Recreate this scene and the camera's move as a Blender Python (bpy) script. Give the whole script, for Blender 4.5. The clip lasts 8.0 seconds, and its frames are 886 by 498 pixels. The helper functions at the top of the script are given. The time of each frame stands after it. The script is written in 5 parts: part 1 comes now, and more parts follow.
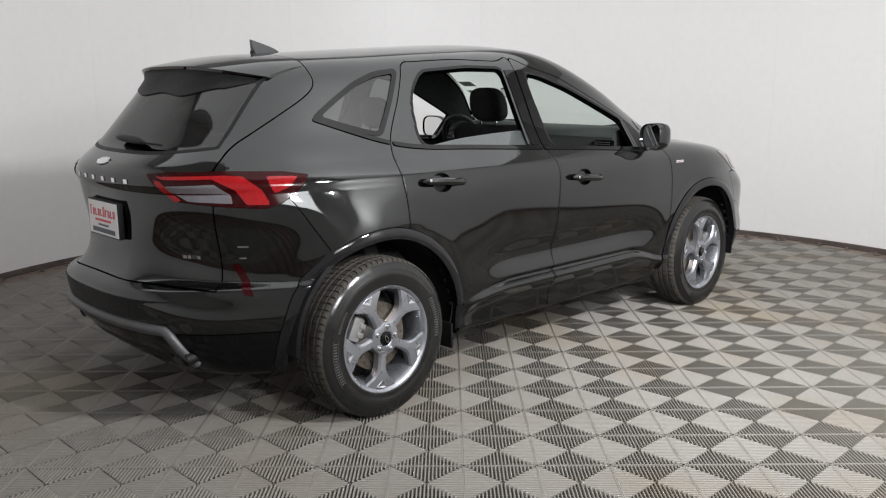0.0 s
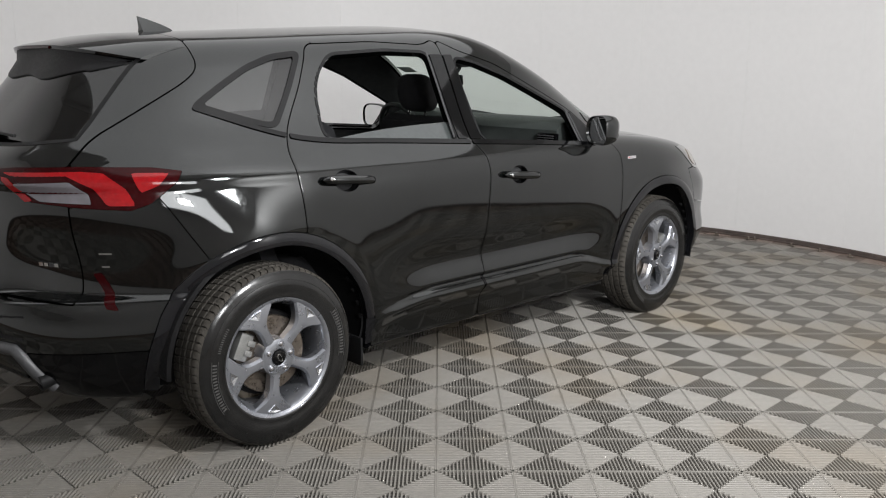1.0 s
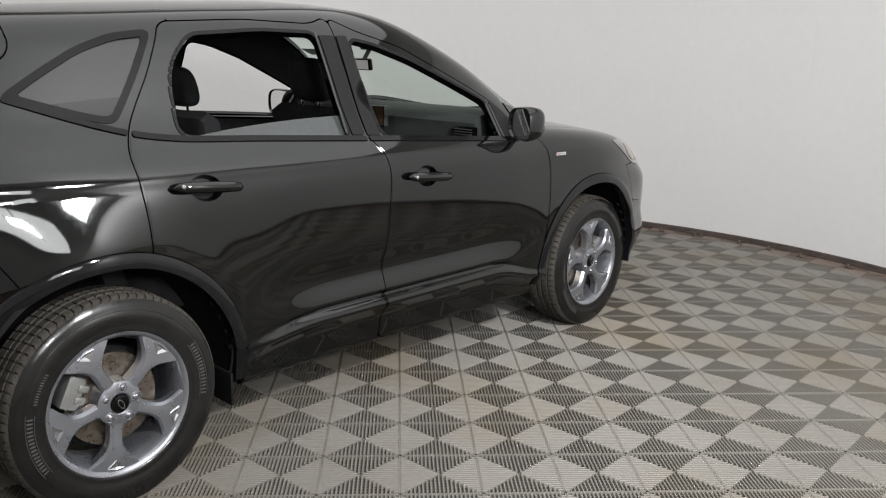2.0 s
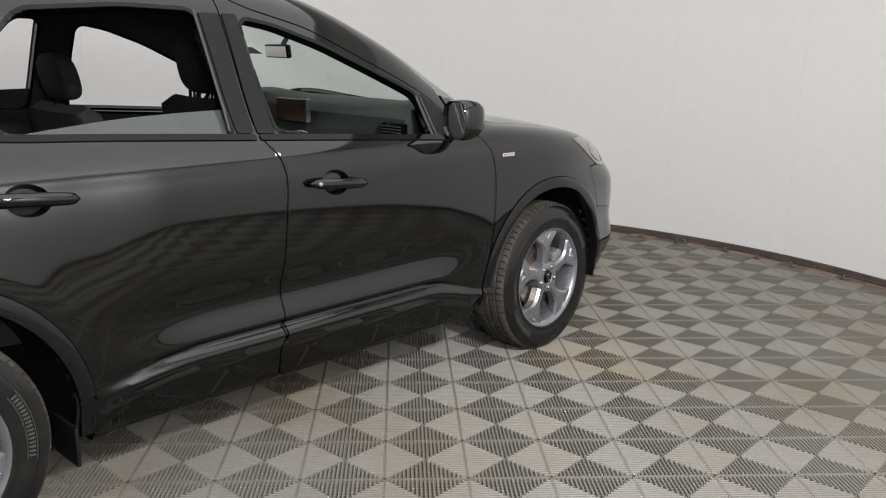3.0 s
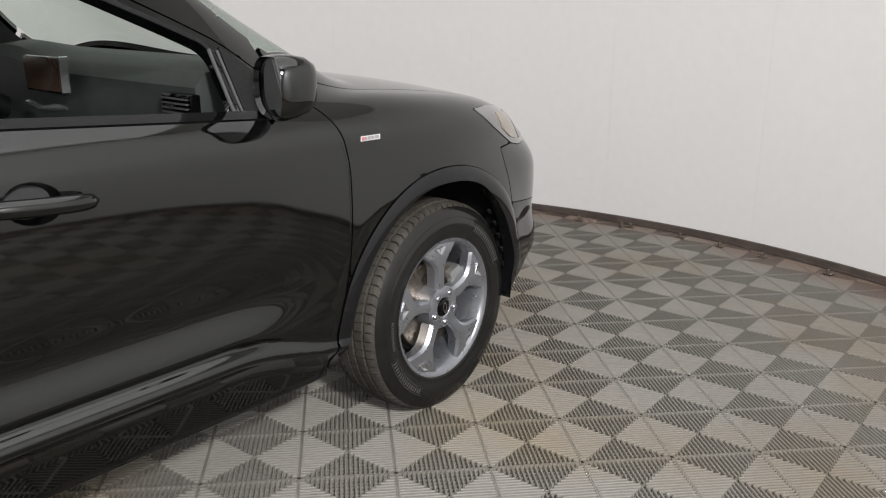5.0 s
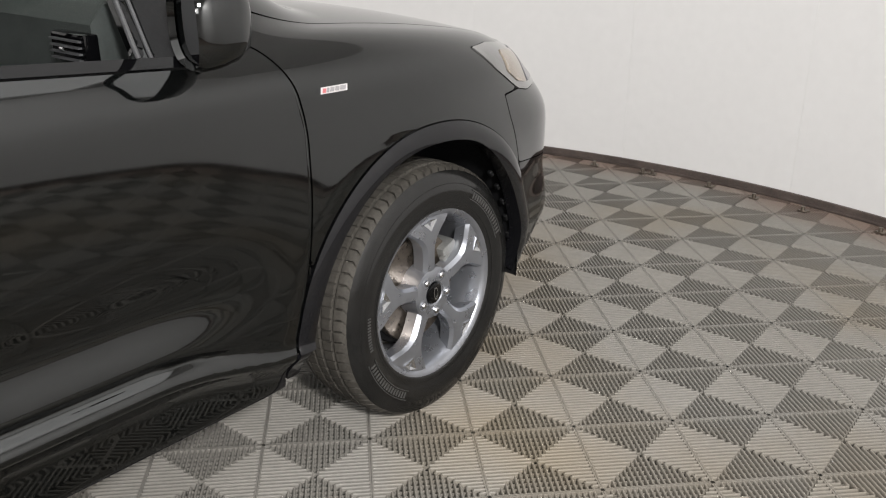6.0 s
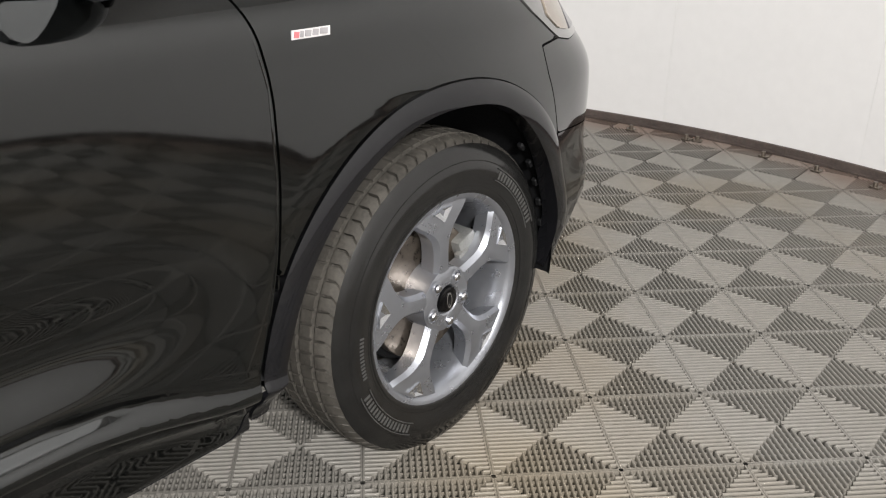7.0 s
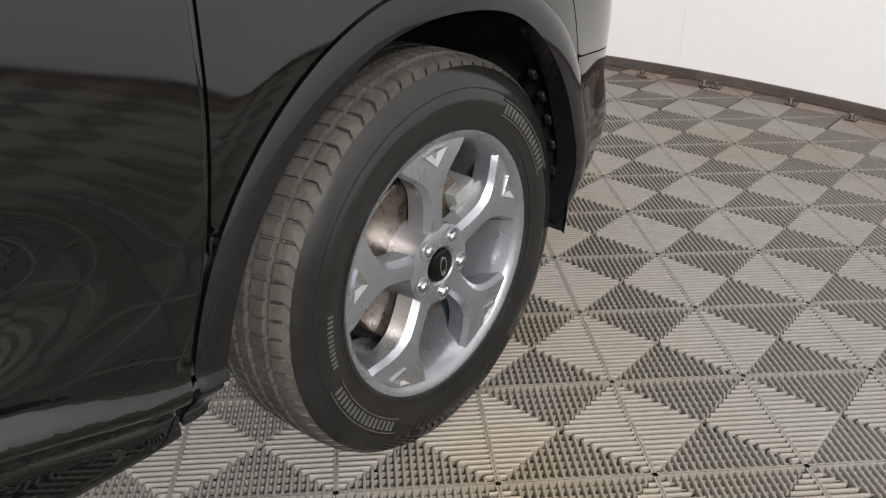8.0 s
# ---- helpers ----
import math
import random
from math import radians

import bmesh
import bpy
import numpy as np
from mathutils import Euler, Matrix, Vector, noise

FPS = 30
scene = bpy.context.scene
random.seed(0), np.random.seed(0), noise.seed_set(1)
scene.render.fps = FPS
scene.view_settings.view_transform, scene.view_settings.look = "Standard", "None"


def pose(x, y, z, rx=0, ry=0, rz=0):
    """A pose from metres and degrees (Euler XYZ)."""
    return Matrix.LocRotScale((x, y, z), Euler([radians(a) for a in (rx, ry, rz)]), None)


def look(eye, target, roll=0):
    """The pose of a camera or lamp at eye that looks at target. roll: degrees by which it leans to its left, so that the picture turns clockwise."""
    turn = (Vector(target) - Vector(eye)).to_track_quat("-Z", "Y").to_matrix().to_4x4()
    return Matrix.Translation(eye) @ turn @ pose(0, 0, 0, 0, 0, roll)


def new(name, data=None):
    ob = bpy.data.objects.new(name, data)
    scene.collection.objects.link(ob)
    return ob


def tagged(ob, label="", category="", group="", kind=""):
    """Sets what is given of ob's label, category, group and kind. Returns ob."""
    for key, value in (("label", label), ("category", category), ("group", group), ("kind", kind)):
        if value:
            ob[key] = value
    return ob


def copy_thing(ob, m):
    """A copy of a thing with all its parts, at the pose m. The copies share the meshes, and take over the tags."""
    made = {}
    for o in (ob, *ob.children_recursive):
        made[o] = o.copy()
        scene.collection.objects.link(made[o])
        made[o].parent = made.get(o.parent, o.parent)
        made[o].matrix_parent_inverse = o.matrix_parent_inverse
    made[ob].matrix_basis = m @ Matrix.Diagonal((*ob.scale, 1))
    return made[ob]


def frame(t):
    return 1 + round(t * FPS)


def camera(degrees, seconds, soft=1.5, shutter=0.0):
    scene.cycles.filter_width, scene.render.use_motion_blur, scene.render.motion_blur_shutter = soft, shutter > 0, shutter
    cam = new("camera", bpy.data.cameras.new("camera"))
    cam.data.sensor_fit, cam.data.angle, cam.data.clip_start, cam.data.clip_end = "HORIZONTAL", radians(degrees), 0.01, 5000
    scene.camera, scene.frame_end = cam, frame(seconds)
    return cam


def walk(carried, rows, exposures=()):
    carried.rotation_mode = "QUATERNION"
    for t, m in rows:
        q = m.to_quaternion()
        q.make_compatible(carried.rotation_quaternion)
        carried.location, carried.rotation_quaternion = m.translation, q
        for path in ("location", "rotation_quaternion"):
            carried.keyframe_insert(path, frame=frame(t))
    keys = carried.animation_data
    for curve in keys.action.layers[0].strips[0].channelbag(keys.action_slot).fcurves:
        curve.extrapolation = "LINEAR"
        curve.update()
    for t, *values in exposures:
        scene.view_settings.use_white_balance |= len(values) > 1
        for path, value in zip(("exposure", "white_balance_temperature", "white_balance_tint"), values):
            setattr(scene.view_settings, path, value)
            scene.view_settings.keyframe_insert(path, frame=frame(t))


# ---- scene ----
cam = camera(54.67, 8.0, soft=1.15)
PATH = [
    (0, (-2.344, -3.724, 1.470), (-0.996, -2.297, 1.086), -0.41),
    (0.5, (-2.053, -3.707, 1.479), (-0.692, -2.297, 1.077), -0.07),
    (1, (-1.776, -3.641, 1.468), (-0.420, -2.231, 1.053), 0.31),
    (1.5, (-1.497, -3.534, 1.476), (-0.098, -2.172, 1.045), 0.65),
    (1.7, (-1.379, -3.477, 1.491), (0.040, -2.141, 1.038), 0.90),
    (3, (-0.542, -3.224, 1.439), (0.874, -1.891, 0.973), 0.88),
    (3.5, (-0.270, -3.076, 1.413), (1.225, -1.837, 0.931), 1.31),
    (4, (0.040, -2.935, 1.415), (1.515, -1.682, 0.910), 0.71),
    (4.5, (0.336, -2.758, 1.390), (1.817, -1.525, 0.853), 0.57),
    (4.7, (0.446, -2.689, 1.370), (1.938, -1.469, 0.836), 0.49),
    (5.8, (0.969, -2.351, 1.345), (2.387, -1.128, 0.643), 0.18),
    (6, (1.060, -2.278, 1.328), (2.487, -1.078, 0.605), 0.15),
    (6.5, (1.286, -2.093, 1.289), (2.707, -0.912, 0.523), 0.97),
    (7, (1.451, -1.943, 1.218), (2.826, -0.744, 0.401), 0.62),
    (7.5, (1.610, -1.809, 1.129), (2.973, -0.630, 0.263), 0.76),
    (8, (1.708, -1.720, 1.048), (3.067, -0.559, 0.151), 0.80),
]
EXPOSURES = [(0.0, 0.26, 6220, 9), (1.5, -0.04, 6280, 9), (3.0, 0.0, 6340, 9), (5.0, 0.10, 6390, 9), (6.5, 0.36, 6440, 9), (8.0, 0.54, 6460, 9)]
walk(cam, [(t, look(eye, target, roll)) for t, eye, target, roll in PATH], EXPOSURES)

# the floor's tile lattice: one crossing, the tile's side, its turn
TILE_AT, TILE, TILE_TURN = (1.0510, -1.0776), 0.2852, -0.76153

# ---------------------------------------------------------------- light
world = bpy.data.worlds.new("booth_air")
scene.world = world
world.use_nodes = True
world.node_tree.nodes["Background"].inputs[0].default_value = (0.9, 0.92, 1.0, 1)
world.node_tree.nodes["Background"].inputs[1].default_value = 0.02

ROOM = Vector((1.376, -0.3, 0.0))
CEILING = 3.7


def area_lamp(name, m, sx, sy, watts, tint):
    d = bpy.data.lights.new(name, "AREA")
    d.shape, d.size, d.size_y, d.energy, d.color = "RECTANGLE", sx, sy, watts, tint
    ob = new(name, d)
    ob.matrix_world = m
    return ob


# a wide soft canopy over the car, and two small strong soft boxes on its right
LIGHTS = [  # pose, length, width, watts for a square metre
    (pose(1.0, -0.7, CEILING), 5.6, 5.0, 2.7),
    (look((-1.05, -4.85, 2.17), (0.2, -0.9, 0.7)), 1.40, 0.85, 22.0),
    (look((-0.98, -4.62, 2.13), (0.2, -0.9, 0.7)), 0.30, 0.22, 560.0),
    (look((0.3, -4.2, 2.8), (3.7, -0.9, 0.0)), 0.45, 0.35, 1300.0)]
for m, sx, sy, watts in LIGHTS:
    area_lamp("soft_lamp", m @ pose(0, 0, -0.10), sx, sy, watts * sx * sy, (1.0, 0.98, 0.96))

# ---------------------------------------------------------------- materials
def mat(name, colour, rough=0.5, metal=0.0, noise_scale=0.0, vary=0.15, rough_vary=0.1, bump=0.0, bump_scale=0.0, coat=0.0, spec=0.5, fine=0.0):
    """Principled surface: colour varied at a wide and a fine scale, roughness varied, relief."""
    m = bpy.data.materials.new(name)
    m.use_nodes = True
    nt = m.node_tree
    p = nt.nodes["Principled BSDF"]
    p.inputs["Base Color"].default_value = (*colour, 1)
    p.inputs["Roughness"].default_value, p.inputs["Metallic"].default_value = rough, metal
    p.inputs["Specular IOR Level"].default_value = spec
    p.inputs["Coat Weight"].default_value, p.inputs["Coat Roughness"].default_value = coat, 0.03
    if noise_scale:
        co = nt.nodes.new("ShaderNodeTexCoord")
        n1 = nt.nodes.new("ShaderNodeTexNoise")
        n1.inputs["Scale"].default_value, n1.inputs["Detail"].default_value = noise_scale, 6
        n2 = nt.nodes.new("ShaderNodeTexNoise")
        n2.inputs["Scale"].default_value, n2.inputs["Detail"].default_value = fine or noise_scale * 11, 4
        for n in (n1, n2):
            nt.links.new(co.outputs["Object"], n.inputs["Vector"])
        add = nt.nodes.new("ShaderNodeMath")
        add.operation = "ADD"
        nt.links.new(n1.outputs["Fac"], add.inputs[0]), nt.links.new(n2.outputs["Fac"], add.inputs[1])
        r = nt.nodes.new("ShaderNodeMapRange")
        r.inputs["From Min"].default_value, r.inputs["From Max"].default_value = 0.7, 1.3
        r.inputs["To Min"].default_value, r.inputs["To Max"].default_value = 1 - vary, 1 + vary
        nt.links.new(add.outputs[0], r.inputs["Value"])
        mul = nt.nodes.new("ShaderNodeVectorMath")
        mul.operation = "SCALE"
        mul.inputs[0].default_value = colour
        nt.links.new(r.outputs[0], mul.inputs["Scale"])
        nt.links.new(mul.outputs["Vector"], p.inputs["Base Color"])
        rr = nt.nodes.new("ShaderNodeMapRange")
        rr.inputs["From Min"].default_value, rr.inputs["From Max"].default_value = 0.35, 0.65
        rr.inputs["To Min"].default_value, rr.inputs["To Max"].default_value = max(rough - rough_vary, 0.01), min(rough + rough_vary, 1)
        nt.links.new(n2.outputs["Fac"], rr.inputs["Value"])
        nt.links.new(rr.outputs[0], p.inputs["Roughness"])
        if bump:
            b = nt.nodes.new("ShaderNodeBump")
            b.inputs["Strength"].default_value, b.inputs["Distance"].default_value = bump, 0.002
            if bump_scale:
                n3 = nt.nodes.new("ShaderNodeTexNoise")
                n3.inputs["Scale"].default_value, n3.inputs["Detail"].default_value = bump_scale, 3
                nt.links.new(co.outputs["Object"], n3.inputs["Vector"])
                nt.links.new(n3.outputs["Fac"], b.inputs["Height"])
            else:
                nt.links.new(n2.outputs["Fac"], b.inputs["Height"])
            nt.links.new(b.outputs[0], p.inputs["Normal"])
    return m


def glass_mat(name, tint, rough=0.0, sheen=0.075):
    """Thin pane: tinted see-through with a real mirror sheen."""
    m = bpy.data.materials.new(name)
    m.use_nodes = True
    nt = m.node_tree
    out = nt.nodes["Material Output"]
    nt.nodes.remove(nt.nodes["Principled BSDF"])
    tr, gl, mix, lw, pw, sc = (nt.nodes.new(k) for k in ("ShaderNodeBsdfTransparent", "ShaderNodeBsdfGlossy", "ShaderNodeMixShader", "ShaderNodeLayerWeight", "ShaderNodeMath", "ShaderNodeMath"))
    tr.inputs["Color"].default_value = (*tint, 1)
    gl.inputs["Roughness"].default_value = rough
    # sheen rises towards grazing view
    lw.inputs["Blend"].default_value = 0.5
    pw.operation, sc.operation = "POWER", "MULTIPLY_ADD"
    pw.inputs[1].default_value = 5.0
    sc.inputs[1].default_value, sc.inputs[2].default_value = 0.9, sheen
    nt.links.new(lw.outputs["Facing"], pw.inputs[0]), nt.links.new(pw.outputs[0], sc.inputs[0])
    nt.links.new(sc.outputs[0], mix.inputs[0])
    nt.links.new(tr.outputs[0], mix.inputs[1]), nt.links.new(gl.outputs[0], mix.inputs[2])
    nt.links.new(mix.outputs[0], out.inputs["Surface"])
    return m


PAINT = mat("black_paint", (0.0016, 0.0018, 0.0018), 0.05, 0.0, 3.0, 0.25, 0.012, spec=0.86, fine=60)
PAINT.node_tree.nodes["Principled BSDF"].inputs["Specular Tint"].default_value = (0.98, 1.0, 1.0, 1)
PAINT_SATIN = mat("satin_black_moulding", (0.006, 0.006, 0.007), 0.07, 0.0, 5.0, 0.2, 0.02, 0.01, 700, spec=0.48, fine=300)
GLOSS_BLACK = mat("piano_black", (0.002, 0.002, 0.0023), 0.04, 0.0, 4.0, 0.2, 0.015, spec=0.32)
TRIM = mat("black_plastic", (0.007, 0.007, 0.0075), 0.5, 0.0, 12.0, 0.25, 0.08, 0.25, 900, spec=0.25)
RUBBER = mat("tyre_rubber", (0.011, 0.0108, 0.0105), 0.19, 0.0, 4.0, 0.25, 0.06, spec=0.5, fine=18)
RUBBER_TREAD = mat("dusty_tread_rubber", (0.055, 0.05, 0.043), 0.7, 0.0, 14.0, 0.4, 0.1, 0.4, 500, spec=0.25)
ALLOY = mat("dark_silver_alloy", (0.33, 0.34, 0.37), 0.29, 0.8, 5.0, 0.06, 0.03, fine=20)
ALLOY_BRIGHT = mat("machined_alloy", (0.60, 0.61, 0.63), 0.24, 0.95, 5.0, 0.05, 0.03, fine=20)
STEEL = mat("bare_steel", (0.20, 0.17, 0.14), 0.36, 0.9, 10.0, 0.25, 0.1, 0.1, 400)
CAST = mat("cast_caliper", (0.27, 0.27, 0.26), 0.45, 0.6, 20.0, 0.2, 0.1, 0.3, 500)
CHROME = mat("bright_chrome", (0.85, 0.85, 0.86), 0.06, 1.0, 6.0, 0.04, 0.02)
SEAT = mat("charcoal_seat_cloth", (0.022, 0.022, 0.024), 0.8, 0.0, 30.0, 0.3, 0.08, 0.6, 900, spec=0.3)
DASH = mat("soft_dark_dash", (0.034, 0.039, 0.037), 0.5, 0.0, 25.0, 0.2, 0.08, 0.4, 1400, spec=0.35)
HEADLINER = mat("dark_headliner", (0.035, 0.035, 0.036), 0.9, 0.0, 30.0, 0.2, 0.05, 0.4, 900, spec=0.2)
RED_LENS = mat("red_lens", (0.24, 0.004, 0.006), 0.10, 0.0, 6.0, 0.15, 0.02, coat=0.2)
DEEP_RED = mat("deep_red_lens", (0.022, 0.001, 0.0015), 0.12, 0.0, 6.0, 0.15, 0.01, spec=0.22)
CLEAR_LENS = mat("silvery_lens", (0.22, 0.21, 0.23), 0.18, 0.6, 8.0, 0.12, 0.01, coat=0.3, fine=20)
WHITE = mat("plate_white", (0.75, 0.74, 0.74), 0.4, 0.0, 12.0, 0.05, 0.05)
RED_INK = mat("red_ink", (0.6, 0.03, 0.06), 0.4, 0.0, 12.0, 0.05, 0.05)
DARK_INK = mat("dark_ink", (0.03, 0.05, 0.07), 0.4, 0.0, 12.0, 0.05, 0.05)
GLASS_CLEAR = glass_mat("green_tinted_glass", (0.80, 0.88, 0.83))
GLASS_DARK = glass_mat("privacy_glass", (0.10, 0.105, 0.105), sheen=0.08)
WALL = mat("white_booth_wall", (0.73, 0.718, 0.710), 0.42, 0.0, 0.55, 0.02, 0.06, 0.03, 60, spec=0.35, fine=18)
CEIL = mat("ceiling_white", (0.62, 0.61, 0.60), 0.9, 0.0, 1.2, 0.04, 0.03)
TRACK = mat("dark_floor_track", (0.085, 0.066, 0.058), 0.55, 0.2, 9.0, 0.35, 0.1, 0.3, 200)
# subfloor coloured nearly black, to deepen the shade in the tiles' gaps
GAP_SHADE = mat("shade_black_subfloor", (0.010, 0.009, 0.008), 0.9, 0.0, 4.0, 0.4, 0.05)
PLASTIC_TILE = mat("grey_tile_plastic", (0.195, 0.184, 0.166), 0.42, 0.0, 1.3, 0.10, 0.02, 0.04, 420, spec=0.25, fine=38)
# tiles share one mesh, so their wide stains follow the place: dusty brown patches over the grey
nt = PLASTIC_TILE.node_tree
where = nt.nodes.new("ShaderNodeNewGeometry")
for n in [n for n in nt.nodes if n.bl_idname == "ShaderNodeTexNoise"][:1]:
    nt.links.new(where.outputs["Position"], n.inputs["Vector"])
dust = nt.nodes.new("ShaderNodeTexNoise")
dust.inputs["Scale"].default_value, dust.inputs["Detail"].default_value = 0.9, 5
nt.links.new(where.outputs["Position"], dust.inputs["Vector"])
ramp = nt.nodes.new("ShaderNodeMapRange")
ramp.inputs["From Min"].default_value, ramp.inputs["From Max"].default_value = 0.50, 0.72
ramp.inputs["To Max"].default_value = 0.75
nt.links.new(dust.outputs["Fac"], ramp.inputs["Value"])
blend = nt.nodes.new("ShaderNodeMix")
blend.data_type = "RGBA"
base_in = nt.nodes["Principled BSDF"].inputs["Base Color"]
nt.links.new(base_in.links[0].from_socket, blend.inputs[6])
blend.inputs[7].default_value = (0.18, 0.145, 0.100, 1)
nt.links.new(ramp.outputs[0], blend.inputs[0])
# brown dirt gathered along the foot of the wall
reach = nt.nodes.new("ShaderNodeVectorMath")
reach.operation = "DISTANCE"
reach.inputs[1].default_value = ROOM
nt.links.new(where.outputs["Position"], reach.inputs[0])
fray = nt.nodes.new("ShaderNodeMath")
fray.operation = "MULTIPLY_ADD"
fray.inputs[1].default_value = 0.45
nt.links.new(dust.outputs["Fac"], fray.inputs[0])
nt.links.new(reach.outputs["Value"], fray.inputs[2])
edge_dirt = nt.nodes.new("ShaderNodeMapRange")
edge_dirt.interpolation_type = "SMOOTHSTEP"
edge_dirt.inputs["From Min"].default_value, edge_dirt.inputs["From Max"].default_value = 3.88, 4.22
edge_dirt.inputs["To Max"].default_value = 0.8
nt.links.new(fray.outputs[0], edge_dirt.inputs["Value"])
stain_at = nt.nodes.new("ShaderNodeVectorMath")
stain_at.operation = "DISTANCE"
stain_at.inputs[1].default_value = (2.66, -1.06, 0.0)
nt.links.new(where.outputs["Position"], stain_at.inputs[0])
stain_edge = nt.nodes.new("ShaderNodeMath")
stain_edge.operation = "MULTIPLY_ADD"
stain_edge.inputs[1].default_value = -0.5
nt.links.new(dust.outputs["Fac"], stain_edge.inputs[0])
nt.links.new(stain_at.outputs["Value"], stain_edge.inputs[2])
stain_mask = nt.nodes.new("ShaderNodeMapRange")
stain_mask.interpolation_type = "SMOOTHSTEP"
stain_mask.inputs["From Min"].default_value, stain_mask.inputs["From Max"].default_value = 0.12, -0.18
stain_mask.inputs["To Max"].default_value = 0.35
nt.links.new(stain_edge.outputs[0], stain_mask.inputs["Value"])
stain = nt.nodes.new("ShaderNodeMix")
stain.data_type = "RGBA"
stain.inputs[7].default_value = (0.23, 0.180, 0.110, 1)
nt.links.new(stain_mask.outputs[0], stain.inputs[0])
nt.links.new(blend.outputs[2], stain.inputs[6])
soil = nt.nodes.new("ShaderNodeMix")
soil.data_type = "RGBA"
soil.inputs[7].default_value = (0.15, 0.100, 0.077, 1)
nt.links.new(edge_dirt.outputs[0], soil.inputs[0])
nt.links.new(stain.outputs[2], soil.inputs[6])
nt.links.new(soil.outputs[2], base_in)
AMBER = mat("smoky_amber_lens", (0.30, 0.25, 0.20), 0.12, 0.3, 20.0, 0.3, 0.04, coat=0.5)
LAMP_BODY = mat("smoky_lamp_lens", (0.17, 0.167, 0.163), 0.10, 0.4, 14.0, 0.3, 0.03, coat=0.7)
GLASS_LOWERED = mat("dark_door_glass", (0.05, 0.055, 0.055), 0.03, 0.0, 5.0, 0.1, 0.01, spec=0.6)
CHANNEL = mat("grey_channel", (0.05, 0.05, 0.052), 0.4, 0.0, 20.0, 0.15, 0.08)
MIRROR = mat("silvered_glass", (0.92, 0.93, 0.93), 0.01, 1.0, 4.0, 0.02, 0.005)
TRIM_GREY = mat("grey_bumper_trim", (0.055, 0.055, 0.058), 0.4, 0.0, 14.0, 0.2, 0.08, 0.2, 700)
SCREEN = mat("warm_dark_screen", (0.055, 0.032, 0.022), 0.12, 0.0, 6.0, 0.2, 0.03)
SIDEWALL_INK = mat("pale_sidewall_rubber", (0.050, 0.049, 0.047), 0.5, 0.0, 30.0, 0.3, 0.1)
NUT = mat("steel_nut", (0.62, 0.62, 0.64), 0.2, 1.0, 20.0, 0.1, 0.06)
BADGE_SILVER = mat("badge_silver", (0.48, 0.46, 0.46), 0.35, 0.0, 40.0, 0.1, 0.05)
BADGE_GREY = mat("badge_grey", (0.24, 0.23, 0.235), 0.4, 0.0, 40.0, 0.1, 0.05)
BADGE_RED = mat("badge_red", (0.42, 0.12, 0.13), 0.4, 0.0, 40.0, 0.1, 0.05)
STICKER = mat("grey_sticker", (0.45, 0.48, 0.46), 0.5, 0.0, 20.0, 0.1, 0.05)

# ---------------------------------------------------------------- building helpers
def obj_from(name, verts, faces, material, parent=None, label="", smooth=False, normals=None):
    me = bpy.data.meshes.new(name)
    me.from_pydata([tuple(v) for v in verts], [], [tuple(f) for f in faces])
    me.materials.append(material)
    if smooth:
        me.polygons.foreach_set("use_smooth", [True] * len(me.polygons))
    if normals is not None:
        me.normals_split_custom_set_from_vertices([tuple(n) for n in normals])
    me.update()
    ob = new(name, me)
    if parent:
        ob.parent = parent
    if label:
        tagged(ob, label)
    return ob


def part(name, bm, material, parent=None, label="", smooth=True, angle=35):
    me = bpy.data.meshes.new(name)
    bmesh.ops.recalc_face_normals(bm, faces=bm.faces)
    for f in bm.faces:
        f.smooth = smooth
    if smooth:
        lim = radians(angle)
        for e in bm.edges:
            e.smooth = not (len(e.link_faces) == 2 and e.calc_face_angle(0) > lim)
    bm.to_mesh(me)
    bm.free()
    me.materials.append(material)
    ob = new(name, me)
    if parent:
        ob.parent = parent
    if label:
        tagged(ob, label)
    return ob


def thing(name, label, category, group="", kind="", at=(0, 0, 0)):
    ob = new(name)
    ob.location = at
    ob.empty_display_size = 0.1
    return tagged(ob, label, category, group, kind)


def box(bm, lo, hi, bevel=0.0, seg=2, m=None):
    vs = [bm.verts.new((x, y, z)) for x in (lo[0], hi[0]) for y in (lo[1], hi[1]) for z in (lo[2], hi[2])]
    fs = [bm.faces.new([vs[i] for i in f]) for f in ((0, 1, 3, 2), (4, 6, 7, 5), (0, 4, 5, 1), (2, 3, 7, 6), (0, 2, 6, 4), (1, 5, 7, 3))]
    if bevel:
        es = {e for f in fs for e in f.edges}
        r = bmesh.ops.bevel(bm, geom=list(es), offset=bevel, segments=seg, profile=0.6, affect="EDGES")
        vs = list({v for v in vs if v.is_valid} | set(r["verts"]))
    if m is not None:
        bmesh.ops.transform(bm, matrix=m, verts=vs)
    return bm


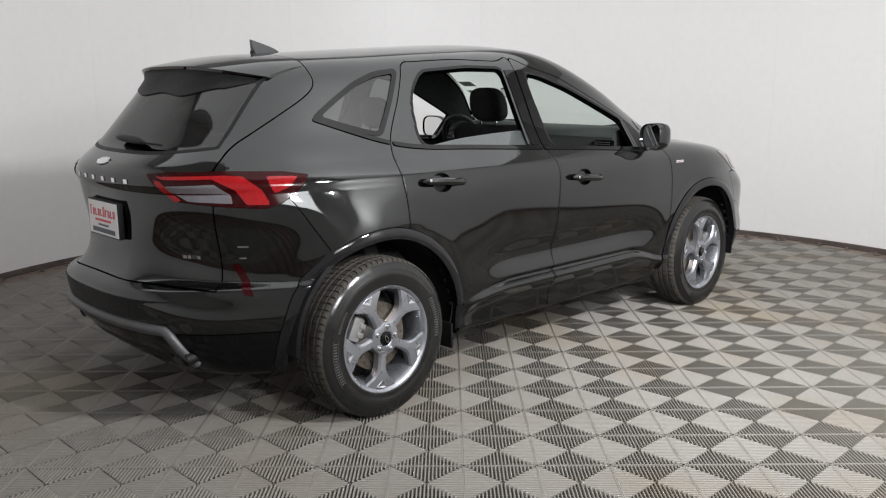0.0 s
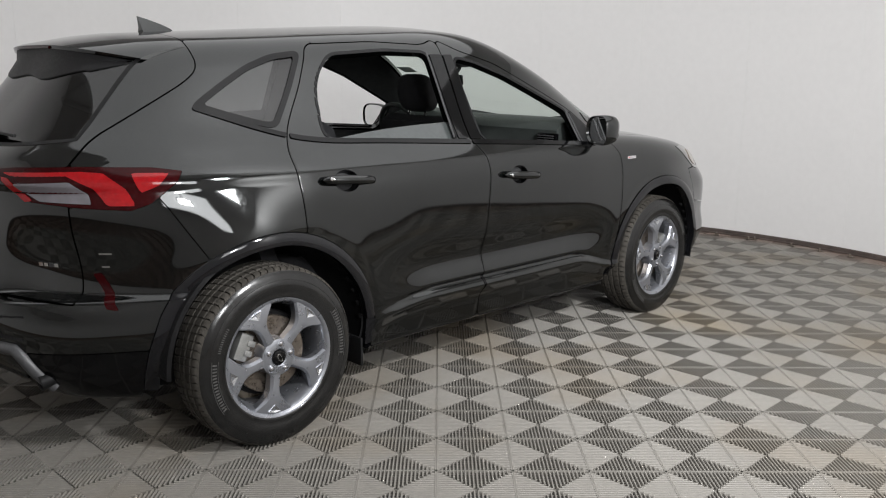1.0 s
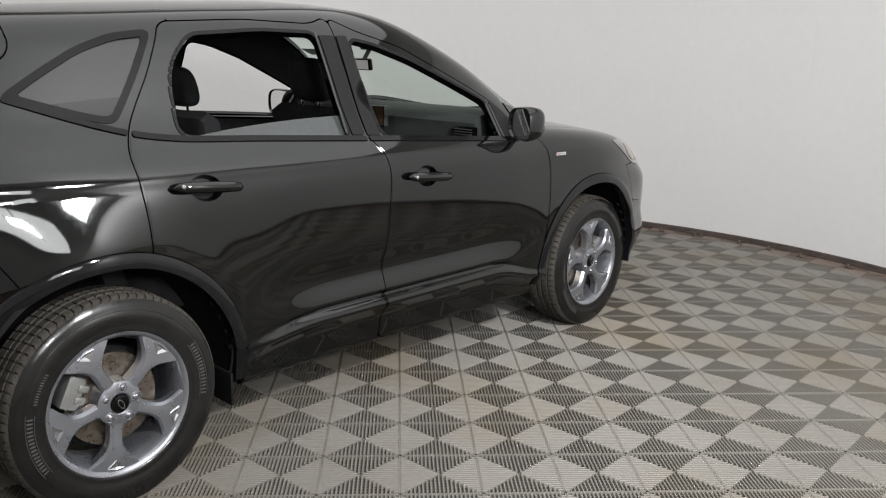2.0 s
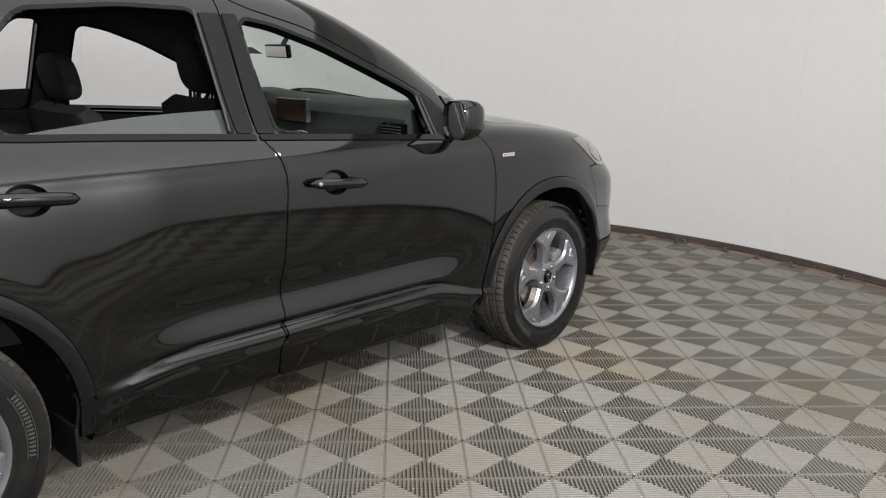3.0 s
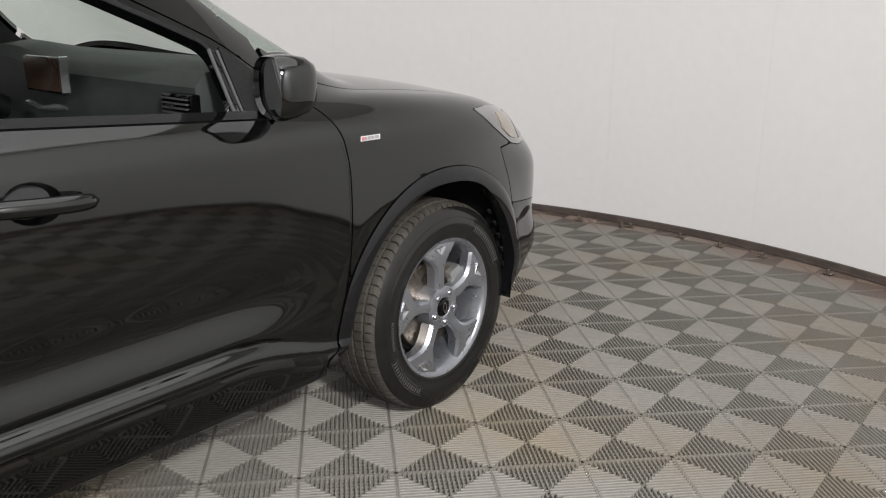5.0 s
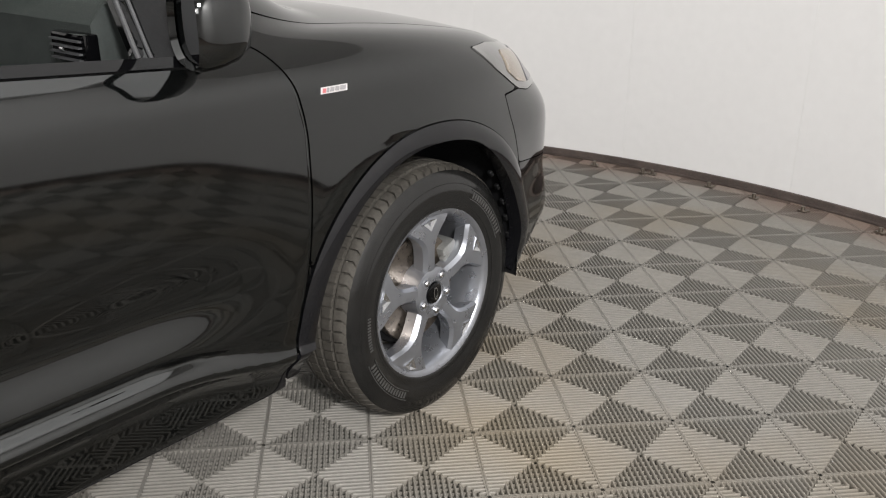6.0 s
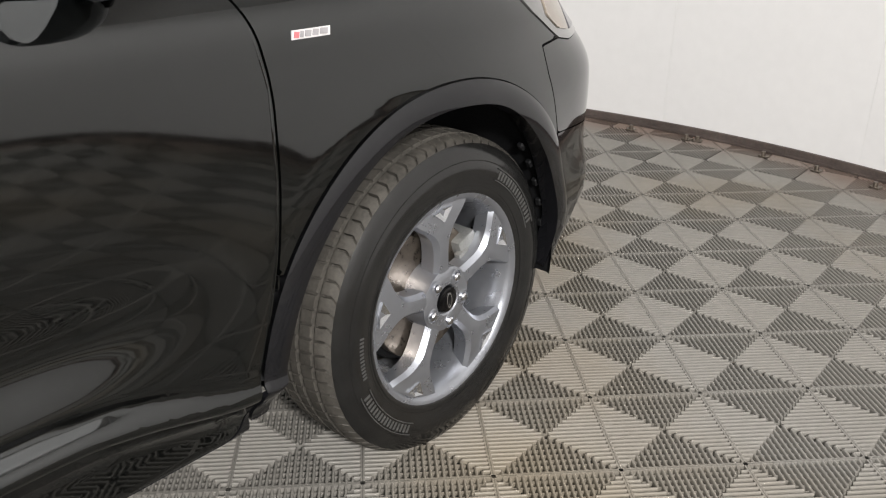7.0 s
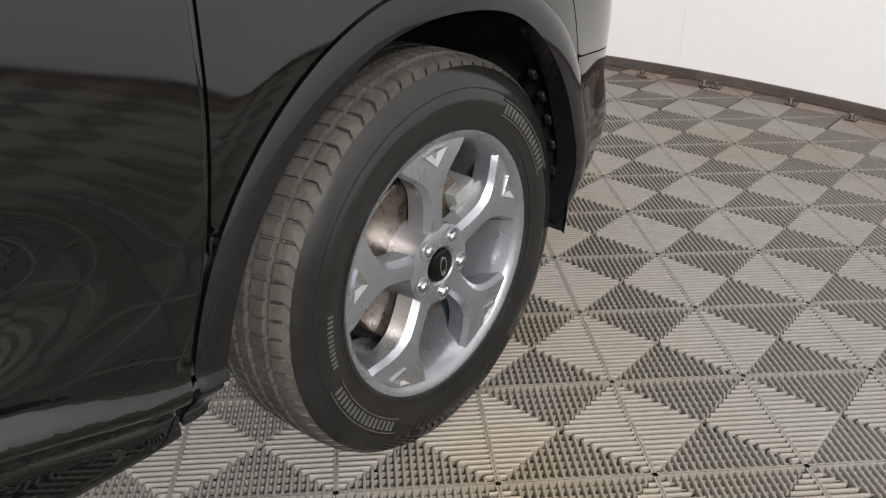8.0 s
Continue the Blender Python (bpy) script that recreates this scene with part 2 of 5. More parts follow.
def tube(bm, pts, r, seg=10, closed=False, caps=True, rs=None):
    """A round bar through the points."""
    pts = [Vector(p) for p in pts]
    n, rings, up = len(pts), [], None
    for i, p in enumerate(pts):
        a, b = (pts[(i - 1) % n], pts[(i + 1) % n]) if closed else (pts[max(i - 1, 0)], pts[min(i + 1, n - 1)])
        t = (b - a).normalized()
        up = (up - t * up.dot(t)).normalized() if up and (up - t * up.dot(t)).length > 1e-4 else t.orthogonal().normalized()
        side = t.cross(up)
        rad = rs[i] if rs else r
        rings.append([bm.verts.new(p + rad * (math.cos(k * math.tau / seg) * up + math.sin(k * math.tau / seg) * side)) for k in range(seg)])
    for i in range(n if closed else n - 1):
        p, q = rings[i], rings[(i + 1) % n]
        for k in range(seg):
            bm.faces.new((p[k], p[(k + 1) % seg], q[(k + 1) % seg], q[k]))
    if caps and not closed:
        bm.faces.new(rings[0][::-1]), bm.faces.new(rings[-1])
    return bm


def lathe(bm, profile, seg=64, axis="y", a0=0.0, a1=math.tau, close=False):
    """Turns (radius, along) pairs round the y axis."""
    full = abs(a1 - a0 - math.tau) < 1e-6
    n = seg if full else seg + 1
    rings = []
    for k in range(n):
        a = a0 + (a1 - a0) * k / seg
        rings.append([bm.verts.new((r * math.cos(a), h, r * math.sin(a))) for r, h in profile])
    m = len(profile)
    for k in range(seg):
        p, q = rings[k], rings[(k + 1) % n]
        for i in range(m if close else m - 1):
            j = (i + 1) % m
            bm.faces.new((p[i], p[j], q[j], q[i]))
    return bm


# ---------------------------------------------------------------- the booth
def wall_radius(a):
    """The booth's wall: an arc round the car, wider behind on the right."""
    d = abs((a - radians(-142) + math.pi) % math.tau - math.pi)
    s = min(max((radians(64) - d) / radians(56), 0), 1)
    return 4.02 + 1.80 * s * s * (3 - 2 * s)


def wall_at(a, out=0.0):
    r = wall_radius(a) + out
    return Vector((ROOM.x + r * math.cos(a), ROOM.y + r * math.sin(a), 0))


def wall_panel(a0, a1, parent):
    """One curved sheet of the wall with a softened edge and thickness."""
    bm, n = bmesh.new(), 10
    z0, z1 = 0.038, CEILING
    gap = 0.00008
    cols = []
    for k in range(n + 1):
        a = a0 + gap + (a1 - a0 - 2 * gap) * k / n
        edge = 0.0
        cols.append([bm.verts.new(wall_at(a, o) + Vector((0, 0, z))) for o, z in ((edge, z0), (edge, z1), (0.02, z1), (0.02, z0))])
    for p, q in zip(cols, cols[1:]):
        for i in range(4):
            bm.faces.new((p[i], q[i], q[(i + 1) % 4], p[(i + 1) % 4]))
    bm.faces.new(cols[0]), bm.faces.new(cols[-1][::-1])
    return part("panel", bm, WALL, parent)


booth = thing("wall_booth", "white curved photo booth wall of smooth joined sheets", "wall", kind="structure")
PANELS = 26
for k in range(PANELS):
    wall_panel(math.tau * (k + 0.32) / PANELS, math.tau * (k + 1.32) / PANELS, booth)

# backing behind the joints, so that no light leaks
bm = bmesh.new()
N = 160
ring = [[bm.verts.new(wall_at(math.tau * k / N, o) + Vector((0, 0, z))) for o, z in ((0.024, -0.05), (0.024, CEILING + 0.05), (0.1, CEILING + 0.05), (0.1, -0.05))] for k in range(N)]
for k in range(N):
    p, q = ring[k], ring[(k + 1) % N]
    for i in range(4):
        bm.faces.new((p[i], q[i], q[(i + 1) % 4], p[(i + 1) % 4]))
part("backing", bm, WALL, booth)

# dark floor track along the foot of the wall: a strip with a rounded lip
bm = bmesh.new()
prof = ((0.02, 0.0), (-0.030, 0.0), (-0.031, 0.008), (-0.010, 0.010), (-0.009, 0.036), (-0.004, 0.040), (0.02, 0.040))
N = 240
ring = [[bm.verts.new(wall_at(math.tau * k / N, o) + Vector((0, 0, z))) for o, z in prof] for k in range(N)]
for k in range(N):
    p, q = ring[k], ring[(k + 1) % N]
    for i in range(len(prof) - 1):
        bm.faces.new((p[i], q[i], q[i + 1], p[i + 1]))
tagged(part("baseboard", bm, TRACK), "dark brown metal floor track along the curved wall", "baseboard", kind="structure")

bm = bmesh.new()
ring = [bm.verts.new(wall_at(math.tau * k / N, 0.08) + Vector((0, 0, CEILING))) for k in range(N)]
top = [bm.verts.new(v.co + Vector((0, 0, 0.1))) for v in ring]
bm.faces.new(ring[::-1]), bm.faces.new(top)
for k in range(N):
    bm.faces.new((ring[k], ring[(k + 1) % N], top[(k + 1) % N], top[k]))
tagged(part("ceiling", bm, CEIL, smooth=False), "plain off-white booth ceiling", "ceiling", kind="structure")

for n, (m, sx, sy, watts) in enumerate(LIGHTS):
    lamp = thing("soft_box", "wide white light canopy on the ceiling, switched on" if n == 0 else "white soft box light hung high, switched on", "soft box")
    bm = bmesh.new()
    for x0, x1, y0, y1 in ((-sx / 2 - 0.04, sx / 2 + 0.04, -sy / 2 - 0.04, -sy / 2), (-sx / 2 - 0.04, sx / 2 + 0.04, sy / 2, sy / 2 + 0.04), (-sx / 2 - 0.04, -sx / 2, -sy / 2, sy / 2), (sx / 2, sx / 2 + 0.04, -sy / 2, sy / 2)):
        box(bm, (x0, y0, -0.11), (x1, y1, 0.0))
    part("frame", bm, WHITE, lamp, smooth=False)
    bm = bmesh.new()
    box(bm, (-sx / 2, -sy / 2, -0.09), (sx / 2, sy / 2, -0.08))
    part("diffuser", bm, WHITE, lamp, "white light diffuser", smooth=False)
    if n:
        bm = bmesh.new()
        tube(bm, [(0, 0, -0.04), tuple(m.inverted() @ (m.translation + Vector((0, 0, CEILING - m.translation.z))))], 0.018, 10)
        part("hanger", bm, TRIM, lamp, "dark hanging pole")
    lamp.matrix_world = m

# small clamps that hold the track down
clamp = None
spots = [-17.1, -11.5, -7.6, -3.8, 1.15, 1.9, 6.15] + [11.0 + 4.4 * k + 0.8 * math.sin(k * 2.7) for k in range(40)] + [-22.0 - 4.6 * k for k in range(7)]
for k, a in enumerate(radians(q) for q in spots):
    m = Matrix.Translation(wall_at(a, -0.105 + 0.015 * math.sin(k * 5.1))) @ Matrix.Rotation(a + 0.3 * math.sin(k * 3.3), 4, "Z")
    if clamp is None:
        clamp = tagged(thing("track_clamp", "small dark metal clamp on the floor track", "clamp", "track clamps"))
        bm = bmesh.new()
        box(bm, (-0.018, -0.022, 0.0), (0.022, 0.022, 0.008), 0.002, 1)
        part("foot", bm, STEEL, clamp)
        bm = bmesh.new()
        bmesh.ops.create_cone(bm, cap_ends=True, segments=10, radius1=0.011, radius2=0.009, depth=0.022, matrix=Matrix.Translation((-0.006, 0, 0.017)))
        part("bolt", bm, STEEL, clamp, "bare steel bolt", angle=30)
        clamp.matrix_world = m
    else:
        copy_thing(clamp, m)

# ---------------------------------------------------------------- the car's body as one smooth surface
# x runs forward from the rear axle, the right side is at -y
def spline(*knots):
    """A natural cubic curve through (t, value) knots, straight beyond its ends."""
    t, v = np.array(knots, float).T
    n, h = len(t), np.diff(t)
    a, b = np.eye(n), np.zeros(n)
    for i in range(1, n - 1):
        a[i, i - 1 : i + 2] = h[i - 1], 2 * (h[i - 1] + h[i]), h[i]
        b[i] = 6 * ((v[i + 1] - v[i]) / h[i] - (v[i] - v[i - 1]) / h[i - 1])
    m = np.linalg.solve(a, b)

    def at(q):
        q = np.asarray(q, float)
        i = np.clip(np.searchsorted(t, q) - 1, 0, n - 2)
        c = np.clip(q, t[0], t[-1])
        l, r, s = c - t[i], t[i + 1] - c, h[i]
        y = (m[i] * r**3 + m[i + 1] * l**3) / (6 * s) + (v[i] / s - m[i] * s / 6) * r + (v[i + 1] / s - m[i + 1] * s / 6) * l
        d0 = (v[1] - v[0]) / h[0] - h[0] * (2 * m[0] + m[1]) / 6
        d1 = (v[-1] - v[-2]) / h[-1] + h[-1] * (m[-2] + 2 * m[-1]) / 6
        return y + d0 * np.minimum(q - t[0], 0) + d1 * np.maximum(q - t[-1], 0)

    return at


def step(q, lo, hi):
    s = np.clip((q - lo) / (hi - lo), 0, 1)
    return s * s * s * (s * (6 * s - 15) + 10)


def smax(a, b, k):
    h = np.clip(0.5 + 0.5 * (a - b) / k, 0, 1)
    return b + (a - b) * h + k * h * (1 - h)


SECTION = spline((0.15, 0.835), (0.3, 0.868), (0.45, 0.890), (0.6, 0.901), (0.75, 0.9100), (0.87, 0.9154), (0.95, 0.9158), (1.02, 0.907), (1.06, 0.892), (1.1, 0.868), (1.17, 0.82), (1.25, 0.772), (1.35, 0.722), (1.45, 0.672), (1.55, 0.618), (1.66, 0.55))
REAR = spline((0.2, -0.70), (0.33, -0.835), (0.45, -0.935), (0.55, -0.956), (0.63, -0.957), (0.69, -0.895), (0.76, -0.858), (0.84, -0.85), (0.92, -0.85), (1.03, -0.868), (1.1, -0.872), (1.16, -0.835), (1.22, -0.78))
FRONT = spline((0.2, 3.48), (0.35, 3.60), (0.5, 3.64), (0.65, 3.65), (0.8, 3.63), (0.92, 3.58), (1.05, 3.47))
HOOD = spline((1.7, 1.175), (2.1, 1.152), (2.5, 1.128), (2.9, 1.083), (3.2, 1.022), (3.45, 0.93), (3.6, 0.85))
ROOF = spline((-0.6, 1.545), (-0.3, 1.590), (0.0, 1.614), (0.4, 1.639), (0.8, 1.662), (1.15, 1.675), (1.5, 1.648), (1.8, 1.568))
SHOULDER = spline((-0.5, 1.115), (0.3, 1.075), (1.2, 1.035), (2.2, 1.0), (2.9, 0.95))
REAR_ARCH, FRONT_ARCH = (-0.02, 0.36), (2.656, 0.36)


FLANK = 1.05  # the front arch is narrower towards the door


def arch_dist(x, z, cx):
    """Distance from a wheel arch's centre, its flank towards the front door drawn in."""
    dx = x - cx
    return np.hypot(np.where((dx < 0) & (cx > 1), dx * FLANK, dx), z - REAR_ARCH[1])


def lean(x):
    """How much the flank leans in towards the windows: most beside the wheels."""
    return 0.018 * step(x, 1.5, 2.1) + 0.055 * step(x, 1.85, 2.3) + 0.056 * step(-x, -0.80, -0.42) - 0.006 * np.exp(-(((x - 1.0) / 0.3) ** 2))


def half_width(x, z):
    """Half the body's width at a place along the side, before the ends are rounded off."""
    w = SECTION(z) - lean(x) * (np.hypot(z - 0.72, 0.08) - np.hypot(z - 1.02, 0.08) + 0.30) / 2
    w = w - 0.022 * step(z, 1.08, 1.3) * step(-x, -0.9, 0.3)
    # hollow between the wheels over the sill's lip
    along = step(x, 0.42, 0.95) * step(-x, -2.22, -1.75)
    w = w - 0.036 * along * np.exp(-(((z - 0.600) / 0.078) ** 2))
    # the lip: an undercut with a ledge below it, dropping towards the front wheel
    lip = 0.447 - 0.072 * step(x, 1.80, 2.28) - 0.035 * step(-x, -0.85, -0.40)
    run = step(x, 0.40, 0.62) * step(-x, -2.36, -2.26)
    w = w + run * (0.014 * np.exp(-(((z - lip) / 0.019) ** 2)) - 0.017 * along * np.exp(-(((z - lip - 0.037) / 0.0115) ** 2)))
    w = w - 0.026 * run * step(-z, 0.0 - lip, 0.08 - lip)
    # soft flare over each wheel, and a crease under the windows
    for cx, cz in (REAR_ARCH, FRONT_ARCH):
        d = arch_dist(x, z, cx)
        inner = step((x - cx) * (1 if cx < 1 else -1), -0.12, 0.18)
        w = w + (0.020 - 0.012 * inner) * np.exp(-(((d - 0.45) / 0.10) ** 2)) * step(z, 0.2, 0.5)
        # tucked in along the moulding, between the wheels
        w = w - 0.05 * (0.532 - d + np.hypot(0.532 - d, 0.014)) * inner * step(-z, -0.875, -0.825)
    # the rear shoulder stands out over the wheel and falls back under the lamp
    d = np.hypot(x - REAR_ARCH[0], z - REAR_ARCH[1])
    back = step(-x, -0.25, 0.15)
    w = w + 0.014 * np.exp(-(((d - 0.50) / 0.12) ** 2)) * step(z, 0.55, 0.8) * back - 0.014 * np.exp(-(((z - 1.04) / 0.10) ** 2)) * back
    w = w + 0.0025 * np.exp(-(((z - SHOULDER(x)) / 0.05) ** 2)) * step(-x, -2.9, -2.4)
    return w


def rear_end(y, z):
    """How far back the tail reaches: its corners are tucked in between the lamps and the bumper's shelf."""
    tuck = 0.075 * step(np.abs(y), 0.20, 0.50) * step(-z, -1.0, -0.67) * step(z, 0.63, 0.675)
    return REAR(z + 0.09 * step(np.abs(y), 0.25, 0.78) * step(-z, -0.95, -0.7)) + tuck


def body_field(x, y, z):
    """Below zero inside the body."""
    w = half_width(x, z)
    yy = np.abs(y) / w
    # lower body, rounded in plan at both ends
    nr, nf = 2.75, 3.8 - 0.5 * step(z, 0.4, 0.6) - 0.65 * step(z, 0.72, 0.92)
    u = np.maximum((0.35 - x) / (0.35 - rear_end(y, z)), 0)
    f = np.maximum((x - 2.45) / (FRONT(z) - 2.45), 0)
    low = w * np.where(x < 1.3, (u**nr + yy**nr) ** (1 / nr) - 1, (f**nf + yy**nf) ** (1 / nf) - 1)
    lid = (z - HOOD(x) + 0.05 * (np.abs(y) / 0.8) ** 2.5) * 0.97
    t = step(x, 1.35, 1.95)
    lid = (1 - t) * (z - 1.17 + 0.02 * y * y) + t * lid
    low = smax(low, lid, 0.10)
    low = smax(low, 0.262 - 0.05 * step(-x, -0.45, -0.2) * step(x, -0.5, -0.3) + 0.02 * step(x, 2.95, 3.1) + 0.11 * step(x, 3.06, 3.34) - z, 0.03)
    # cabin
    zz = step(z, 1.09, 1.23)
    rear = rear_end(y, z)
    back = rear + (-0.752 + 0.80 * np.maximum(z - 1.186, -0.05) - rear) * zz
    face = 2.55 - 1.62 * (z - 1.10)
    ng, nw = nr + 0.75 * zz, 5.5
    u = np.maximum((0.35 + 0.10 * zz - x) / (0.35 + 0.10 * zz - back), 0)
    f = np.maximum((x - 0.6) / (face - 0.6), 0)
    cab = w * np.where(x < 0.5, (u**ng + yy**ng) ** (1 / ng) - 1, (f**nw + yy**nw) ** (1 / nw) - 1)
    cab = smax(cab, z - ROOF(x) + 0.06 * (np.abs(y) / 0.6) ** 2, 0.09)
    cab = smax(cab, 1.05 - z, 0.03)
    return -smax(-low, -cab, 0.025)


def surface_net(lo, hi, h):
    """Quads on the zero level of body_field, drawn onto it, with its normals."""
    axes = [np.arange(a, b + h, h) for a, b in zip(lo, hi)]
    f = body_field(axes[0][:, None, None], axes[1][None, :, None], axes[2][None, None, :])
    s = f < 0
    cells = [s[i : s.shape[0] - 1 + i, j : s.shape[1] - 1 + j, k : s.shape[2] - 1 + k] for i in (0, 1) for j in (0, 1) for k in (0, 1)]
    count = sum(c.astype(np.int8) for c in cells)
    mixed = (count > 0) & (count < 8)
    index = -np.ones(mixed.shape, int)
    index[mixed] = np.arange(mixed.sum())
    v = np.argwhere(mixed) * h + np.array(lo) + h / 2
    quads = []
    for ax in range(3):
        a = np.take(s, range(s.shape[ax] - 1), ax)
        b = np.take(s, range(1, s.shape[ax]), ax)
        for flag, flip in ((a & ~b, False), (b & ~a, True)):
            q = np.argwhere(flag)
            o1, o2 = [(ax + 1) % 3, (ax + 2) % 3]
            q = q[(q[:, o1] > 0) & (q[:, o2] > 0) & (q[:, o1] < index.shape[o1]) & (q[:, o2] < index.shape[o2])]
            ring = []
            for d1, d2 in ((0, 0), (-1, 0), (-1, -1), (0, -1)):
                r = q.copy()
                r[:, o1] += d1
                r[:, o2] += d2
                ring.append(index[r[:, 0], r[:, 1], r[:, 2]])
            ring = np.stack(ring, 1)
            quads.append(ring[:, ::-1] if flip else ring)
    quads = np.concatenate(quads)
    e = 1e-4
    for _ in range(6):
        f0 = body_field(*v.T)
        g = np.stack([(body_field(*(v + e * d).T) - body_field(*(v - e * d).T)) / (2 * e) for d in np.eye(3)], 1)
        stepv = g * (f0 / np.maximum((g * g).sum(1), 0.2))[:, None]
        v = v - np.clip(stepv, -h, h)
    return v, quads


def normals_of(v):
    e = 2e-4
    g = np.stack([body_field(*(v + e * d).T) - body_field(*(v - e * d).T) for d in np.eye(3)], 1)
    return g / np.maximum(np.linalg.norm(g, axis=1, keepdims=True), 1e-12)


def depth_at(x, z):
    """How far out the right side lies at (x, z): a y below zero."""
    lo, hi = 0.3, 1.1
    for _ in range(40):
        m = (lo + hi) / 2
        lo, hi = (m, hi) if body_field(np.array([x]), np.array([-m]), np.array([z]))[0] < 0 else (lo, m)
    return -lo


def top_at(x, y):
    """The height of the body's top at (x, y)."""
    lo, hi = 1.0, 1.8
    for _ in range(40):
        m = (lo + hi) / 2
        lo, hi = (m, hi) if body_field(np.array([x]), np.array([y]), np.array([m]))[0] < 0 else (lo, m)
    return lo


def on_rear(angle, z):
    """The rear end's surface at a turn (minus: on the left) and a height."""
    a, lo, hi = radians(angle), 0.3, 1.6
    for _ in range(40):
        m = (lo + hi) / 2
        q = [np.array([v]) for v in (0.35 - m * math.cos(a), -m * math.sin(a), z)]
        lo, hi = (m, hi) if body_field(*q)[0] < 0 else (lo, m)
    return Vector((0.35 - lo * math.cos(a), -lo * math.sin(a), z))


def normal_at(p):
    return Vector(normals_of(np.array([tuple(p)]))[0])


BODY_V, quads = surface_net((-1.0, -1.0, 0.14), (3.72, 1.0, 1.74), 0.0125)
BODY_T = np.concatenate([quads[:, [0, 1, 2]], quads[:, [0, 2, 3]]])


def clip(v, t, d):
    """The part of a triangle mesh where d, given per vertex, is below zero."""
    inside = d < 0
    n = inside[t].sum(1)
    keep = t[n == 3]
    cut = t[(n == 1) | (n == 2)]
    if len(cut) == 0:
        return compact(v, keep)
    lone_in = inside[cut].sum(1) == 1
    odd = np.where(lone_in[:, None], inside[cut], ~inside[cut]).argmax(1)
    r = np.arange(len(cut))
    a, b, c = cut[r, odd], cut[r, (odd + 1) % 3], cut[r, (odd + 2) % 3]
    pairs = np.sort(np.concatenate([np.stack([a, b], 1), np.stack([a, c], 1)]), 1)
    uniq, inv = np.unique(pairs, axis=0, return_inverse=True)
    inv = inv.ravel()
    w = np.clip(d[uniq[:, 0]] / (d[uniq[:, 0]] - d[uniq[:, 1]]), 0.02, 0.98)[:, None]
    extra = v[uniq[:, 0]] * (1 - w) + v[uniq[:, 1]] * w
    ab, ac = len(v) + inv[: len(cut)], len(v) + inv[len(cut) :]
    one = np.stack([a, ab, ac], 1)[lone_in]
    two = np.concatenate([np.stack([ab, b, c], 1), np.stack([ab, c, ac], 1)]) if (~lone_in).any() else np.zeros((0, 3), int)
    m = np.concatenate([~lone_in, ~lone_in])
    return compact(np.concatenate([v, extra]), np.concatenate([keep, one, two[m]]))


def compact(v, t):
    used, inv = np.unique(t, return_inverse=True)
    return v[used], inv.reshape(-1, 3)


def poly_sd(px, pz, outline):
    """Signed distance to a closed outline, below zero inside."""
    p = np.array(outline, float)
    q = np.roll(p, -1, 0)
    best, inside = np.full(px.shape, 1e9), np.zeros(px.shape, bool)
    for (ax, az), (bx, bz) in zip(p, q):
        ex, ez = bx - ax, bz - az
        wx, wz = px - ax, pz - az
        h = np.clip((wx * ex + wz * ez) / max(ex * ex + ez * ez, 1e-12), 0, 1)
        best = np.minimum(best, (wx - ex * h) ** 2 + (wz - ez * h) ** 2)
        if az != bz:
            inside ^= ((az > pz) != (bz > pz)) & (px < ex * (pz - az) / ez + ax)
    d = np.sqrt(best)
    return np.where(inside, -d, d)


def rounded(points, times=2, most=0.022):
    """Corner-cut outline; no cut is longer than most."""
    p = np.array(points, float)
    for _ in range(times):
        q = np.roll(p, -1, 0)
        f = np.minimum(0.25, most / np.maximum(np.linalg.norm(q - p, axis=1, keepdims=True), 1e-6))
        p = np.stack([(1 - f) * p + f * q, f * p + (1 - f) * q], 1).reshape(-1, 2)
        most = most * 0.4
    return p


def skin(name, v, t, material, parent, label="", depth=0.014, lift=0.0, own_normals=True):
    """A sheet cut from the body, with its edges turned in."""
    n = normals_of(v)
    if callable(lift):
        e, rise = 5e-4, lift(v)
        slope = np.stack([lift(v + e * d) - lift(v - e * d) for d in np.eye(3)], 1) / (2 * e)
        v = v + rise[:, None] * n
        n = n - (slope - (slope * n).sum(1, keepdims=True) * n)
        n = n / np.linalg.norm(n, axis=1, keepdims=True)
    else:
        v = v + lift * n
    e = np.sort(np.concatenate([t[:, [0, 1]], t[:, [1, 2]], t[:, [2, 0]]]), 1)
    raw = np.concatenate([t[:, [0, 1]], t[:, [1, 2]], t[:, [2, 0]]])
    uniq, first, cnt = np.unique(e, axis=0, return_index=True, return_counts=True)
    rim = raw[first[cnt == 1]]
    verts, faces, norms = [v], t.tolist(), [n]
    if depth and len(rim):
        ids, inv = np.unique(rim, return_inverse=True)
        inv = inv.reshape(-1, 2)
        base = len(v)
        tip = v[ids] - depth * n[ids]
        k = len(ids)
        # the turned edge has verts of its own, so that the fold stays crisp
        mid = np.zeros((k, 3))
        for (a, b), (ia, ib) in zip(rim, inv):
            o = np.cross(v[b] - v[a], n[a])
            mid[ia] += o
            mid[ib] += o
        mid /= np.maximum(np.linalg.norm(mid, axis=1, keepdims=True), 1e-9)
        verts += [v[ids], tip]
        norms += [mid, mid]
        for ia, ib in inv:
            faces.append((base + ib, base + ia, base + k + ia, base + k + ib))
    return obj_from(name, np.concatenate(verts), faces, material, parent, label, True, np.concatenate(norms) if own_normals else None)


